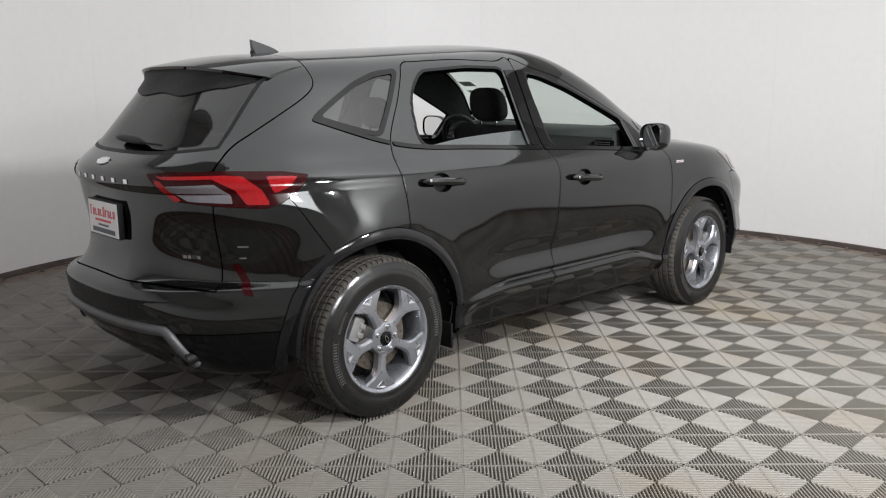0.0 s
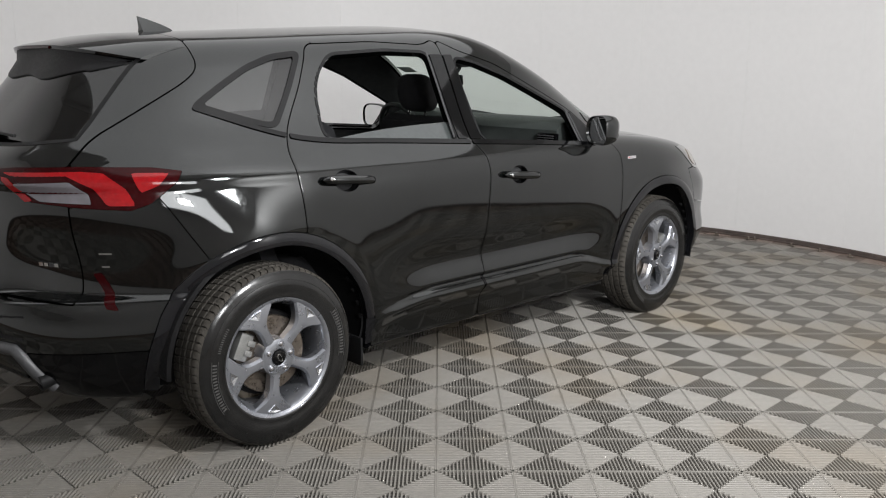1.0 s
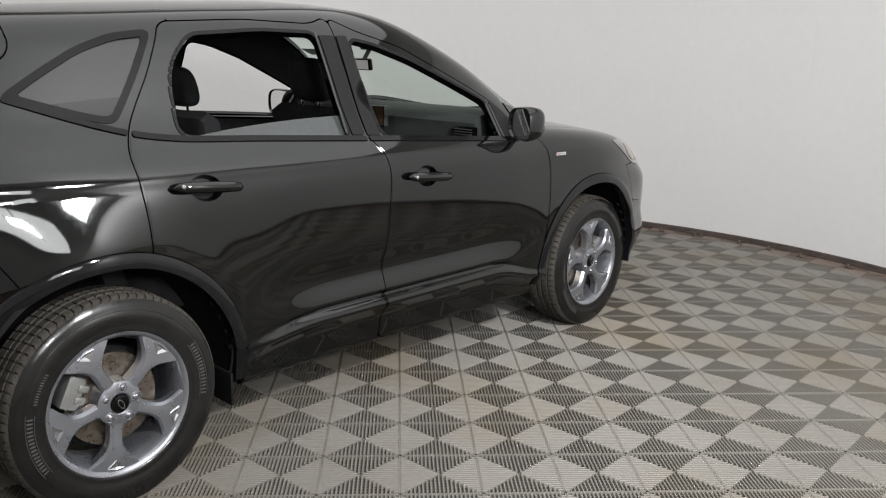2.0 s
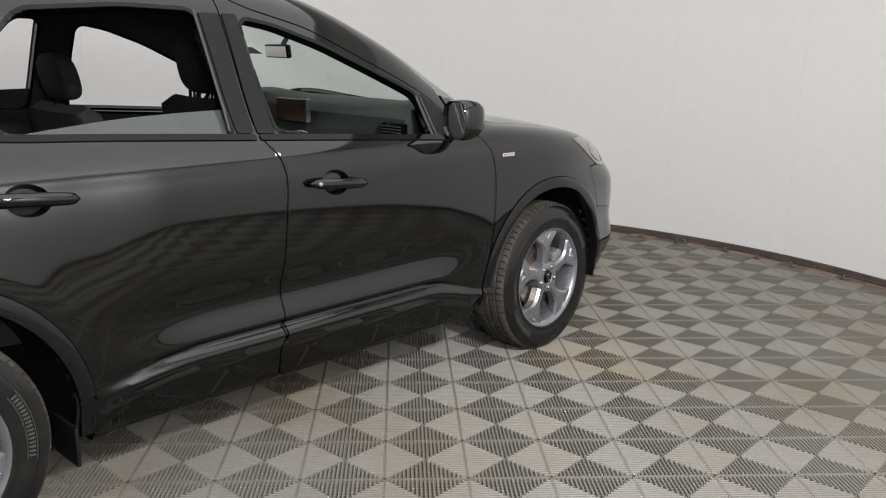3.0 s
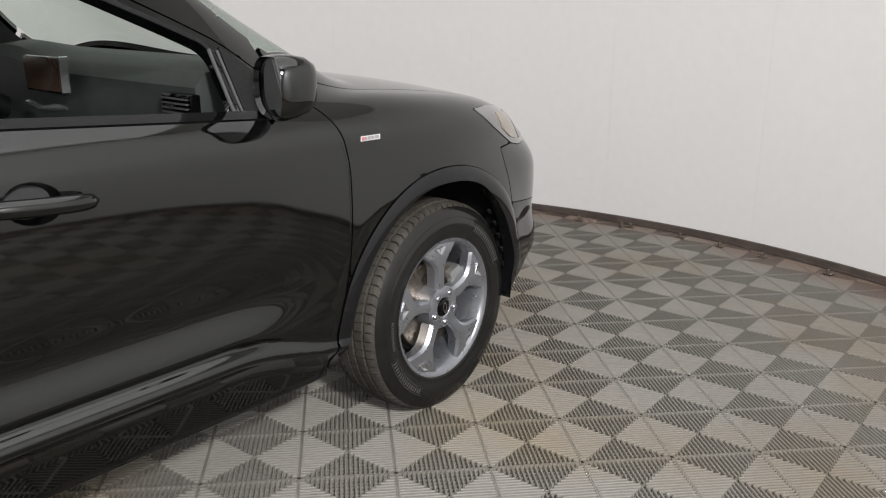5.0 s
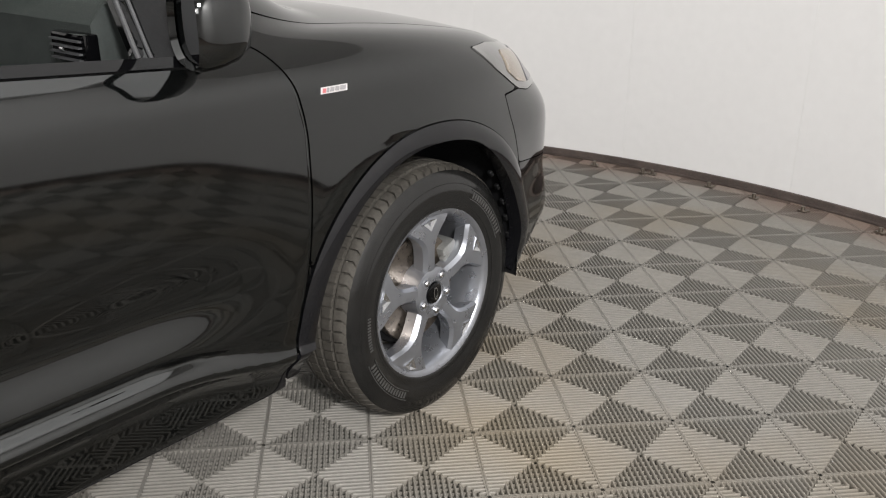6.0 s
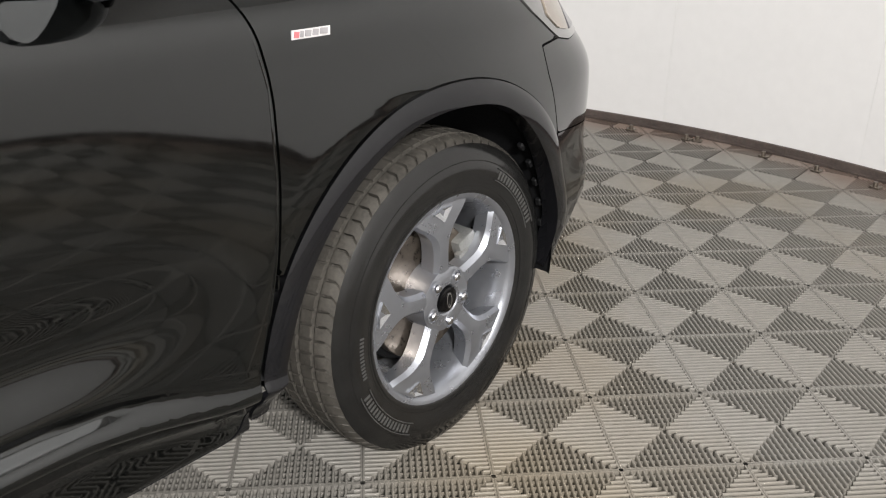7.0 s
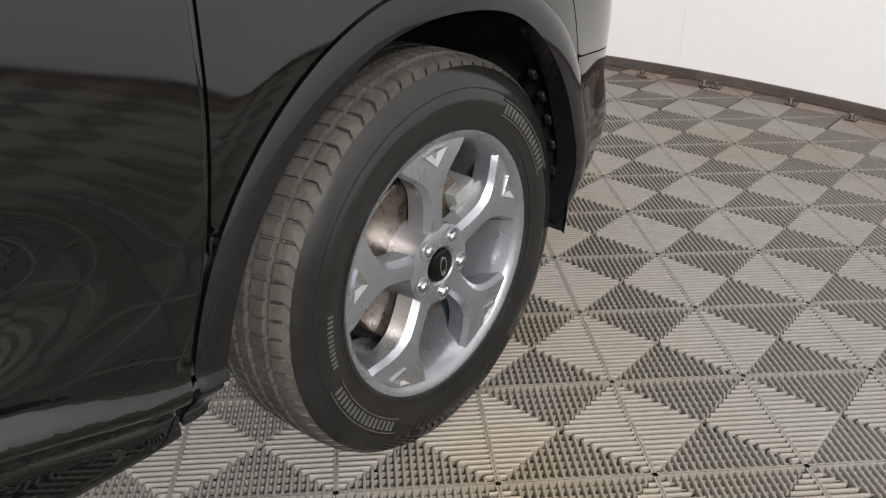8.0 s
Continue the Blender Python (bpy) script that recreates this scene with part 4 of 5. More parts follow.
# door mirrors
def make_mirror(m):
    mirror = new("door_mirror")
    mirror.parent = car
    tagged(mirror, "black door mirror with a bright glass")
    bm = bmesh.new()
    c = Vector((2.01, -0.940, 1.148))
    swing = Matrix.Rotation(radians(-17), 3, "Z")
    rings = []
    # rounded box blown forward: rings from the glass rim to the nose
    for s, sy, sz, lean in ((0.0, 0.088, 0.074, 0.0), (0.012, 0.092, 0.078, 0.0), (0.045, 0.090, 0.076, 0.002), (0.08, 0.080, 0.068, 0.004), (0.105, 0.06, 0.052, 0.006), (0.118, 0.032, 0.03, 0.008), (0.121, 0.002, 0.002, 0.008)):
        ring = []
        for k in range(32):
            a = math.tau * k / 32
            ca, sa = math.cos(a), math.sin(a)
            y = sy * math.copysign(abs(ca) ** 0.62, ca)
            z = sz * math.copysign(abs(sa) ** 0.68, sa) * (1 - 0.14 * ca)
            ring.append(bm.verts.new(c + swing @ Vector((s - 0.06, y, z + lean))))
        rings.append(ring)
    for p, q in zip(rings, rings[1:]):
        for k in range(32):
            bm.faces.new((p[k], p[(k + 1) % 32], q[(k + 1) % 32], q[k]))
    # rim turned in
    inner = [bm.verts.new(v.co.lerp(c + swing @ Vector((-0.06, 0, 0)), 0.08) + swing @ Vector((0.012, 0, 0))) for v in rings[0]]
    for k in range(32):
        bm.faces.new((rings[0][k], inner[k], inner[(k + 1) % 32], rings[0][(k + 1) % 32]))
    glass = [v.co.copy() for v in inner]
    part("housing", flush(bm, m), PAINT, mirror)
    bm = bmesh.new()
    vs = [bm.verts.new(p + swing @ Vector((0.002, 0, 0))) for p in glass]
    bm.faces.new(vs)
    part("mirror_glass", flush(bm, m), MIRROR, mirror, "silvered mirror glass", smooth=False)
    bm = bmesh.new()
    tube(bm, [(2.045, -0.78, 1.108), (2.045, -0.85, 1.110), (2.045, -0.90, 1.118)], 0, 12, rs=[0.026, 0.024, 0.024])
    part("arm", flush(bm, m), TRIM, mirror, "black plastic mirror arm")
both_sides(make_mirror)

# fender badge: a small plate with a red and a white field
def make_badge(m):
    badge = new("fender_badge")
    badge.parent = car
    for nm, x0, x1, material, lift in (("plate", 2.291, 2.368, BADGE_SILVER, 0.002), ("red_bar", 2.295, 2.304, BADGE_RED, 0.0035), ("grey_bar", 2.307, 2.313, BADGE_GREY, 0.0035), ("grey_bar", 2.317, 2.328, BADGE_GREY, 0.0035), ("grey_bar", 2.332, 2.343, BADGE_GREY, 0.0035), ("grey_bar", 2.347, 2.362, BADGE_GREY, 0.0035)):
        bm = bmesh.new()
        z0, z1 = (0.9725, 0.9860) if nm == "plate" else (0.9752, 0.9838)
        vs = []
        for x, z in ((x0, z0), (x1, z0 - 0.001), (x1 + 0.003, z1 - 0.001), (x0 + 0.003, z1)):
            p = body_point(x, z)
            vs.append(p + normal_at(p) * lift)
        a = [bm.verts.new(v) for v in vs]
        b = [bm.verts.new(v + Vector((0, 0.006, 0))) for v in vs]
        bm.faces.new(a)
        for k in range(4):
            bm.faces.new((a[k], b[k], b[(k + 1) % 4], a[(k + 1) % 4]))
        part(nm, flush(bm, m), material, badge, smooth=False)
both_sides(make_badge)


# ---------------------------------------------------------------- the rear end's fittings
def rear_plate(name, a0, a1, z0, z1, material, lift, thick, parent, label="", n=4):
    """A small plate on the tailgate between two turns and two heights."""
    bm = bmesh.new()
    cols = []
    for k in range(n + 1):
        a = a0 + (a1 - a0) * k / n
        col = []
        for z in (z0, z1):
            p = on_rear(a, z)
            d = normal_at(p)
            col += [p + d * lift, p + d * (lift - thick)]
        cols.append([bm.verts.new(p) for p in col])
    for p, q in zip(cols, cols[1:]):
        for i, j in ((0, 2), (2, 3), (3, 1), (1, 0)):
            bm.faces.new((p[i], p[j], q[j], q[i]))
    bm.faces.new([cols[0][i] for i in (0, 1, 3, 2)]), bm.faces.new([cols[-1][i] for i in (0, 2, 3, 1)])
    return part(name, bm, material, parent, label, smooth=False)


plate = new("licence_plate")
plate.parent = car
tagged(plate, "white dealer plate with red and dark bars")
px = -0.872
bm = bmesh.new()
box(bm, (px - 0.004, -0.165, 0.812), (px + 0.02, 0.150, 0.972), 0.003)
part("frame", bm, TRIM, plate, "black plate frame")
bm = bmesh.new()
box(bm, (px - 0.006, -0.158, 0.818), (px - 0.003, 0.143, 0.966))
part("sheet", bm, WHITE, plate, smooth=False)
random.seed(4)
for k in range(10):
    bm = bmesh.new()
    y0 = 0.122 - k * 0.0265
    h0 = 0.044 if k in (0, 5) else 0.032
    box(bm, (px - 0.0075, y0 - 0.006, 0.900), (px - 0.0058, y0, 0.900 + h0))
    box(bm, (px - 0.0075, y0 - 0.017, 0.900 + (0.0 if k % 3 else h0 - 0.006)), (px - 0.0058, y0 - 0.006, 0.906 + (0.0 if k % 3 else h0 - 0.006)))
    if k % 2:
        box(bm, (px - 0.0075, y0 - 0.017, 0.900), (px - 0.0058, y0 - 0.0135, 0.900 + h0))
    part("red_bar", bm, RED_INK, plate, smooth=False)
for z0, z1, y0, y1, material in ((0.878, 0.888, -0.09, 0.075, RED_INK), (0.858, 0.866, -0.06, 0.045, DARK_INK), (0.828, 0.848, -0.125, 0.11, DARK_INK)):
    bm = bmesh.new()
    box(bm, (px - 0.0075, y0, z0), (px - 0.0058, y1, z1))
    part("line_bar", bm, material, plate, smooth=False)

bm = bmesh.new()
p = on_rear(-1.0, 1.140)
n = normal_at(p)
side_v = Vector((0, 1, 0))
up_v = n.cross(side_v).normalized()
ringv = []
for r, lift in ((1.0, 0.001), (1.0, 0.004), (0.86, 0.006), (0.84, 0.004)):
    ringv.append([bm.verts.new(p + n * lift + side_v * (0.058 * r * math.cos(a)) + up_v * (0.024 * r * math.sin(a))) for a in [math.tau * k / 32 for k in range(32)]])
for q, w in zip(ringv, ringv[1:]):
    for k in range(32):
        bm.faces.new((q[k], q[(k + 1) % 32], w[(k + 1) % 32], w[k]))
bm.faces.new(ringv[-1])
part("oval_badge", bm, CHROME, car, "plain bright oval badge")
for k, a in enumerate((-10.6, -6.2, -2.0, 2.6, 7.2, 11.6)):
    rear_plate("letter_bar", a - 0.6, a + 0.6, 1.064, 1.081, CHROME, 0.004, 0.006, car, "small bright bar", 1)
for a in (22.4, 23.5, 24.6, 25.7):
    rear_plate("side_badge_bar", a, a + 0.85, 0.757, 0.771, CHANNEL if a == 24.6 else CHROME, 0.004, 0.006, car, "small bright badge bar", 1)
# chrome slivers stand in for glints on the panel's edge
for a0, a1, z in ((34.8, 37.0, 0.815), (34.9, 36.3, 0.766)):
    rear_plate("edge_glint", a0, a1, z - 0.003, z + 0.003, CHROME, 0.003, 0.005, car, "small chrome sliver added as an edge glint", 2)

# skid trim across the lower bumper, turning down to the exhaust
bm = bmesh.new()
pts = [on_rear(a, 0.485 - 0.00002 * a * a) for a in range(-22, 23, 2)]
left_end = [on_rear(-a, z) for a, z in ((26.5, 0.325), (25.5, 0.36), (24.4, 0.40), (23.2, 0.445))]
right_end = [on_rear(a, z) for a, z in ((23.2, 0.445), (24.4, 0.40), (25.5, 0.36), (26.5, 0.325))]
tube(bm, left_end + pts + right_end, 0.024, 12)
part("skid_trim", bm, TRIM_GREY, car, "grey plastic lower bumper trim")
rear_plate("valance", -21, 21, 0.345, 0.462, TRIM, 0.006, 0.02, car, "matt black lower valance", 24)
rear_plate("valance_step", -24, 24, 0.515, 0.60, TRIM, 0.004, 0.02, car, "matt black bumper step pad", 24)
for s in (1, -1):
    pipe = new("exhaust_tip")
    pipe.parent = car
    bm = bmesh.new()
    lathe(bm, [(0.026, 0.16), (0.030, 0.0), (0.028, -0.004), (0.025, 0.0), (0.023, 0.12)], 28)
    bmesh.ops.transform(bm, matrix=Matrix.Translation((-0.80, -s * 0.545, 0.352)) @ Matrix.Rotation(radians(-90), 4, "Z") @ Matrix.Rotation(radians(10), 4, "X"), verts=bm.verts)
    part("pipe", bm, TRIM, pipe, "dark steel exhaust pipe end")

# rear wiper
wiper = new("rear_wiper")
wiper.parent = car
tagged(wiper, "black rear wiper with a domed cover")


def on_glass(y, z):
    lo, hi = -1.2, 0.0
    for _ in range(40):
        m = (lo + hi) / 2
        lo, hi = (lo, m) if body_field(np.array([m]), np.array([y]), np.array([z]))[0] < 0 else (m, hi)
    return Vector((lo, y, z))


bm = bmesh.new()
tube(bm, [on_glass(y, z) + Vector((-0.022, 0, 0.012)) for y, z in ((0.10, 1.222), (0.07, 1.222), (0.0, 1.222), (-0.10, 1.219), (-0.17, 1.214), (-0.2, 1.212))], 0, 14, rs=[0.003, 0.011, 0.016, 0.017, 0.012, 0.005])
part("cover", bm, TRIM, wiper)
bm = bmesh.new()
tube(bm, [on_glass(y, z) + Vector((-0.02, 0, 0.01)) for y, z in ((-0.16, 1.214), (-0.24, 1.211), (-0.33, 1.208))], 0.006, 8)
part("arm", bm, TRIM, wiper)

# spoiler: a blade over the rear glass with a black underside
spoiler = new("spoiler")
spoiler.parent = car
tagged(spoiler, "black roof spoiler over the rear window")
N = 48
edge = lambda y: (-0.535 + 0.21 * (abs(y) / 0.52) ** 4, 1.549 - 0.052 * (abs(y) / 0.52) ** 3)  # noqa: E731
bm, bm2 = bmesh.new(), bmesh.new()
cols, cols2 = [], []
for k in range(N + 1):
    y = -0.515 + 1.030 * k / N
    xe, ze = edge(y)
    xa = -0.165 + 0.012 * (abs(y) / 0.5) ** 2
    za = top_at(xa, y) + 0.0015
    mid = Vector((xa + (xe - xa) * 0.5, y, (za + ze) / 2 + 0.010 * (1 - (abs(y) / 0.6) ** 4)))
    thin = 1 - 0.6 * (abs(y) / 0.515) ** 6
    cols.append([bm.verts.new(v) for v in (Vector((xa, y, za)), Vector((xa, y, za)).lerp(mid, 0.5) + Vector((0, 0, 0.003)), mid, Vector((xe + 0.02, y, ze + 0.004)), Vector((xe, y, ze - 0.004)), Vector((xe + 0.004, y, ze - 0.018 * thin)), Vector((xe + 0.05, y, ze - 0.026 * thin)), Vector((xa - 0.02, y, za - 0.05 * thin)))])
    if abs(y) < 0.50:
        w = 0.007 * math.cos(y * 17.0) if abs(y) < 0.4 else 0.0
        low = 1.420 + w + 0.075 * (abs(y) / 0.54) ** 4
        gl = on_glass(y, min(low, 1.50))
        cols2.append([bm2.verts.new(v) for v in (Vector((xe + 0.012, y, ze - 0.019)), (Vector((xe + 0.012, y, ze - 0.019)) * 0.6 + gl * 0.4) + Vector((0.012, 0, 0.004)), gl + Vector((-0.004, 0, 0.004)), gl + Vector((0.004, 0, -0.003)), gl + Vector((0.012, 0, 0.006)))])
for c, b in ((cols, bm), (cols2, bm2)):
    for p, q in zip(c, c[1:]):
        for i in range(len(p) - 1):
            b.faces.new((p[i], p[i + 1], q[i + 1], q[i]))
    b.faces.new(c[0][::-1]), b.faces.new(c[-1])
part("blade", bm, PAINT, spoiler)
part("underside", bm2, TRIM, spoiler, "black spoiler underside")
bm = bmesh.new()
tube(bm, [Vector((edge(y)[0] + 0.001, y, edge(y)[1] - 0.013)) for y in [-0.17 + 0.34 * k / 12 for k in range(13)]], 0.006, 8)
part("brake_light", bm, DEEP_RED, spoiler, "dark red high brake light")

# antenna fin
fin = new("antenna_fin")
fin.parent = car
bm = bmesh.new()
rows = []
for s in range(9):
    f = s / 8
    x = -0.085 + 0.15 * f
    h = 0.068 * (1 - f) ** 0.75 + 0.002
    b0 = float(ROOF(x)) - 0.004
    tipx = x - 0.012 * (1 - f)
    w = 0.024 * (1 - f) ** 0.5 + 0.004
    rows.append([bm.verts.new(v) for v in ((x, -w, b0), (x - 0.002, -w * 0.55, b0 + h * 0.35), (tipx, -0.004, b0 + h), (tipx, 0.004, b0 + h), (x - 0.002, w * 0.55, b0 + h * 0.35), (x, w, b0))])
for p, q in zip(rows, rows[1:]):
    for i in range(5):
        bm.faces.new((p[i], p[i + 1], q[i + 1], q[i]))
bm.faces.new(rows[0][::-1]), bm.faces.new(rows[-1])
part("fin", bm, PAINT, fin, "black shark fin antenna", angle=50)

# ---------------------------------------------------------------- wheels
TYRE_PROFILE = [(0.229, -0.088), (0.236, -0.101), (0.246, -0.106), (0.252, -0.1045), (0.266, -0.109), (0.285, -0.1115), (0.303, -0.1105), (0.306, -0.1085), (0.318, -0.1065), (0.332, -0.101), (0.342, -0.094),
                (0.3505, -0.083), (0.3545, -0.072), (0.3555, -0.062), (0.348, -0.0605), (0.348, -0.0525), (0.3570, -0.051), (0.3575, -0.022), (0.349, -0.0205), (0.349, -0.0115), (0.3580, -0.010), (0.3580, 0.010),
                (0.349, 0.0115), (0.349, 0.0205), (0.3575, 0.022), (0.3570, 0.051), (0.348, 0.0525), (0.348, 0.0605), (0.3555, 0.062), (0.3505, 0.083), (0.332, 0.101), (0.285, 0.111), (0.246, 0.106), (0.229, 0.088)]
SHOULDER_ROWS = {11: 0.009, 12: 0.011, 13: 0.011, 28: 0.011, 29: 0.009}
RIB_ROWS = {16: 0.005, 17: 0.005, 20: 0.003, 21: 0.003, 24: 0.005, 25: 0.005}


def tyre_mesh():
    """A tyre with grooves round it and cut shoulder blocks; sidewall and tread as two meshes."""
    blocks = 74
    side, tread = bmesh.new(), bmesh.new()
    split = 10
    rings = []
    for b in range(blocks):
        for f, low in ((0.0, 0), (0.80, 0), (0.82, 1), (0.98, 1)):
            a = math.tau * (b + f) / blocks
            ring = []
            for i, (r, h) in enumerate(TYRE_PROFILE):
                twist = 0.02 * (h / 0.06) if 10 < i < 30 else 0.0
                rr = r - low * (SHOULDER_ROWS.get(i, 0.0) + RIB_ROWS.get(i, 0.0))
                ring.append((rr * math.cos(a + twist), h, rr * math.sin(a + twist)))
            rings.append(ring)
    for bm, rows in ((side, list(range(0, split + 1))), (tread, list(range(split, 31))), (side, list(range(30, len(TYRE_PROFILE))))):
        vs = [[bm.verts.new(r[i]) for i in rows] for r in rings]
        for k in range(len(vs)):
            p, q = vs[k], vs[(k + 1) % len(vs)]
            for i in range(len(rows) - 1):
                bm.faces.new((p[i], p[i + 1], q[i + 1], q[i]))
    return side, tread


def spoke_mesh(bm):
    """One spoke along +x: a waisted stem that forks out to the rim, with chamfered flanks."""
    rows = []
    widths = spline((0.045, 0.029), (0.075, 0.0235), (0.115, 0.0215), (0.145, 0.0265), (0.175, 0.047), (0.2, 0.070), (0.226, 0.091))
    face = spline((0.045, -0.090), (0.08, -0.092), (0.13, -0.0955), (0.18, -0.0965), (0.226, -0.0935))
    for k in range(17):
        r = 0.045 + 0.181 * k / 16
        w, y = float(widths(r)), float(face(r))
        x = math.sqrt(max(r * r - (w * 0.9) ** 2 * step(np.array(r), 0.14, 0.226), 0.001))
        edge_x = x if r > 0.14 else r
        mid = r
        c = 0.0085
        rows.append([bm.verts.new(v) for v in ((edge_x, y + 0.050, -w * 0.86), (edge_x, y + 0.013, -w), (edge_x + 0.001, y + 0.0015, -w + c), (mid, y, 0), (edge_x + 0.001, y + 0.0015, w - c), (edge_x, y + 0.013, w), (edge_x, y + 0.050, w * 0.86))])
    for p, q in zip(rows, rows[1:]):
        for i in range(6):
            bm.faces.new((p[i], p[i + 1], q[i + 1], q[i]))
        bm.faces.new((p[6], p[0], q[0], q[6]))
    bm.faces.new(rows[0]), bm.faces.new(rows[-1][::-1])


def build_wheel():
    wheel = new("wheel")
    wheel.parent = car
    side, tread = tyre_mesh()
    tyre = part("tyre", side, RUBBER, wheel, "black tyre with a dusty tread", angle=50)
    tr = part("tread", tread, RUBBER_TREAD, wheel, "dusty grooved tread", angle=28)
    # raised bars where the sidewall carries writing
    bar_mesh = {}
    for nm, r0, r1, wd in (("tall", 0.280, 0.297, 0.55), ("low", 0.273, 0.284, 0.4)):
        bm = bmesh.new()
        lo, hi = [], []
        for a, r in ((-wd, r0), (-wd, r1), (wd, r1), (wd, r0)):
            y = -0.1120
            lo.append(bm.verts.new((r * math.cos(radians(a)), y + 0.003, r * math.sin(radians(a)))))
            hi.append(bm.verts.new((r * math.cos(radians(a)), y - 0.0004, r * math.sin(radians(a)))))
        bm.faces.new(hi)
        for i in range(4):
            bm.faces.new((lo[i], lo[(i + 1) % 4], hi[(i + 1) % 4], hi[i]))
        bm.normal_update()
        bar_mesh[nm] = bpy.data.meshes.new("sidewall_bar")
        bm.to_mesh(bar_mesh[nm])
        bm.free()
        bar_mesh[nm].materials.append(SIDEWALL_INK)
    for nm, start, count, stepd in (("tall", 202, 16, 2.45), ("low", 174, 12, 1.7), ("tall", 22, 16, 2.45)):
        for k in range(count):
            bar = new("sidewall_bar", bar_mesh[nm])
            bar.parent = wheel
            bar.matrix_local = Matrix.Rotation(-radians(start + k * stepd), 4, "Y")
    rim = wheel
    bm = bmesh.new()
    lathe(bm, [(0.229, 0.088), (0.2415, 0.100), (0.238, 0.104), (0.212, 0.09), (0.207, 0.02), (0.204, -0.045), (0.213, -0.070), (0.2195, -0.086), (0.2255, -0.0955), (0.2345, -0.1015), (0.2405, -0.1025), (0.2425, -0.099), (0.236, -0.088), (0.229, -0.084)], 112)
    part("barrel", bm, ALLOY, rim, "dark silver alloy barrel", angle=40)
    for k in range(5):
        bm = bmesh.new()
        spoke_mesh(bm)
        sp = part("spoke", bm, ALLOY, rim, angle=16)
        sp.matrix_local = Matrix.Rotation(-math.tau * k / 5, 4, "Y")
        bm = bmesh.new()
        # bright triangular pocket at the fork
        tri = [(0.187, 0.0), (0.214, -0.028), (0.2195, 0.0), (0.214, 0.028)]
        vs = [bm.verts.new((x, -0.0985, z)) for x, z in tri]
        c = bm.verts.new((0.210, -0.0930, 0.0))
        lo = [bm.verts.new((x, -0.086, z)) for x, z in tri]
        for i in range(4):
            bm.faces.new((vs[i], vs[(i + 1) % 4], c))
            bm.faces.new((vs[i], lo[i], lo[(i + 1) % 4], vs[(i + 1) % 4]))
        pk = part("pocket", bm, ALLOY_BRIGHT, rim, "bright machined pocket", smooth=False)
        pk.matrix_local = Matrix.Rotation(-math.tau * k / 5, 4, "Y")
    bm = bmesh.new()
    lathe(bm, [(0.0001, -0.076), (0.03, -0.078), (0.031, -0.090), (0.036, -0.0945), (0.058, -0.0945), (0.073, -0.089), (0.076, -0.03), (0.03, -0.02)], 60)
    part("hub", bm, ALLOY, rim, angle=30)
    bm = bmesh.new()
    lathe(bm, [(0.0001, -0.0985), (0.022, -0.0980), (0.0285, -0.0955), (0.0305, -0.086)], 40)
    part("centre_cap", bm, GLOSS_BLACK, rim, "black centre cap")
    bm = bmesh.new()
    ringv = []
    for r, y in ((1.0, -0.0980), (1.0, -0.1000), (0.8, -0.1002), (0.78, -0.0980)):
        ringv.append([bm.verts.new((0.019 * r * math.cos(math.tau * k / 24), y, 0.0085 * r * math.sin(math.tau * k / 24))) for k in range(24)])
    for p, q in zip(ringv, ringv[1:]):
        for k in range(24):
            bm.faces.new((p[k], p[(k + 1) % 24], q[(k + 1) % 24], q[k]))
    part("cap_oval", bm, CHROME, rim, "plain bright oval")
    for k in range(5):
        bm = bmesh.new()
        lathe(bm, [(0.0001, -0.103), (0.006, -0.1025), (0.0092, -0.099), (0.0098, -0.080)], 12)
        nut = part("wheel_nut", bm, NUT, rim, "steel wheel nut", angle=25)
        a = math.tau * (k + 0.5) / 5
        nut.matrix_local = Matrix.Translation((0.054 * math.cos(a), 0, 0.054 * math.sin(a)))
        bm = bmesh.new()
        lathe(bm, [(0.0175, -0.0947), (0.0155, -0.0955), (0.0125, -0.088), (0.0122, -0.07)], 20)
        cup = part("nut_seat", bm, ALLOY, rim)
        cup.matrix_basis = nut.matrix_basis.copy()
    # thin frame round each long row of bars
    for mid in (220.4, 40.4):
        bm = bmesh.new()
        for r in (0.2755, 0.3015):
            lathe(bm, [(r - 0.0009, -0.1105), (r - 0.0009, -0.1126), (r + 0.0009, -0.1126), (r + 0.0009, -0.1105)], 40, a0=radians(mid - 21), a1=radians(mid + 21))
        part("sidewall_bar", bm, SIDEWALL_INK, wheel)
    # raised lines round the sidewall
    for r in (0.2475, 0.2545, 0.3085):
        bm = bmesh.new()
        y = float(np.interp(r, [q[0] for q in TYRE_PROFILE[:11]], [q[1] for q in TYRE_PROFILE[:11]]))
        lathe(bm, [(r - 0.0012, y + 0.002), (r - 0.0006, y - 0.0009), (r + 0.0006, y - 0.0009), (r + 0.0012, y + 0.002)], 96)
        part("sidewall_line", bm, RUBBER, wheel)
    bm = bmesh.new()
    lathe(bm, [(0.07, -0.030), (0.085, -0.032), (0.152, -0.032), (0.154, -0.030), (0.154, -0.006), (0.085, -0.006), (0.07, -0.006)], 72)
    part("brake_disc", bm, STEEL, wheel, "bare steel brake disc", angle=30)
    # true size, with the tyre pressed flat where it stands
    for me in {c.data for c in wheel.children}:
        me.transform(Matrix.Diagonal((WHEEL_SIZE, 1, WHEEL_SIZE, 1)))
    for c in (tyre, tr):
        for v in c.data.vertices:
            low = float(step(-v.co.z, 0.24, 0.35)) * math.exp(-((v.co.x / 0.13) ** 2))
            v.co.y *= 1 + 0.035 * low
            v.co.z = max(v.co.z, -WHEEL_HIGH)
    return wheel


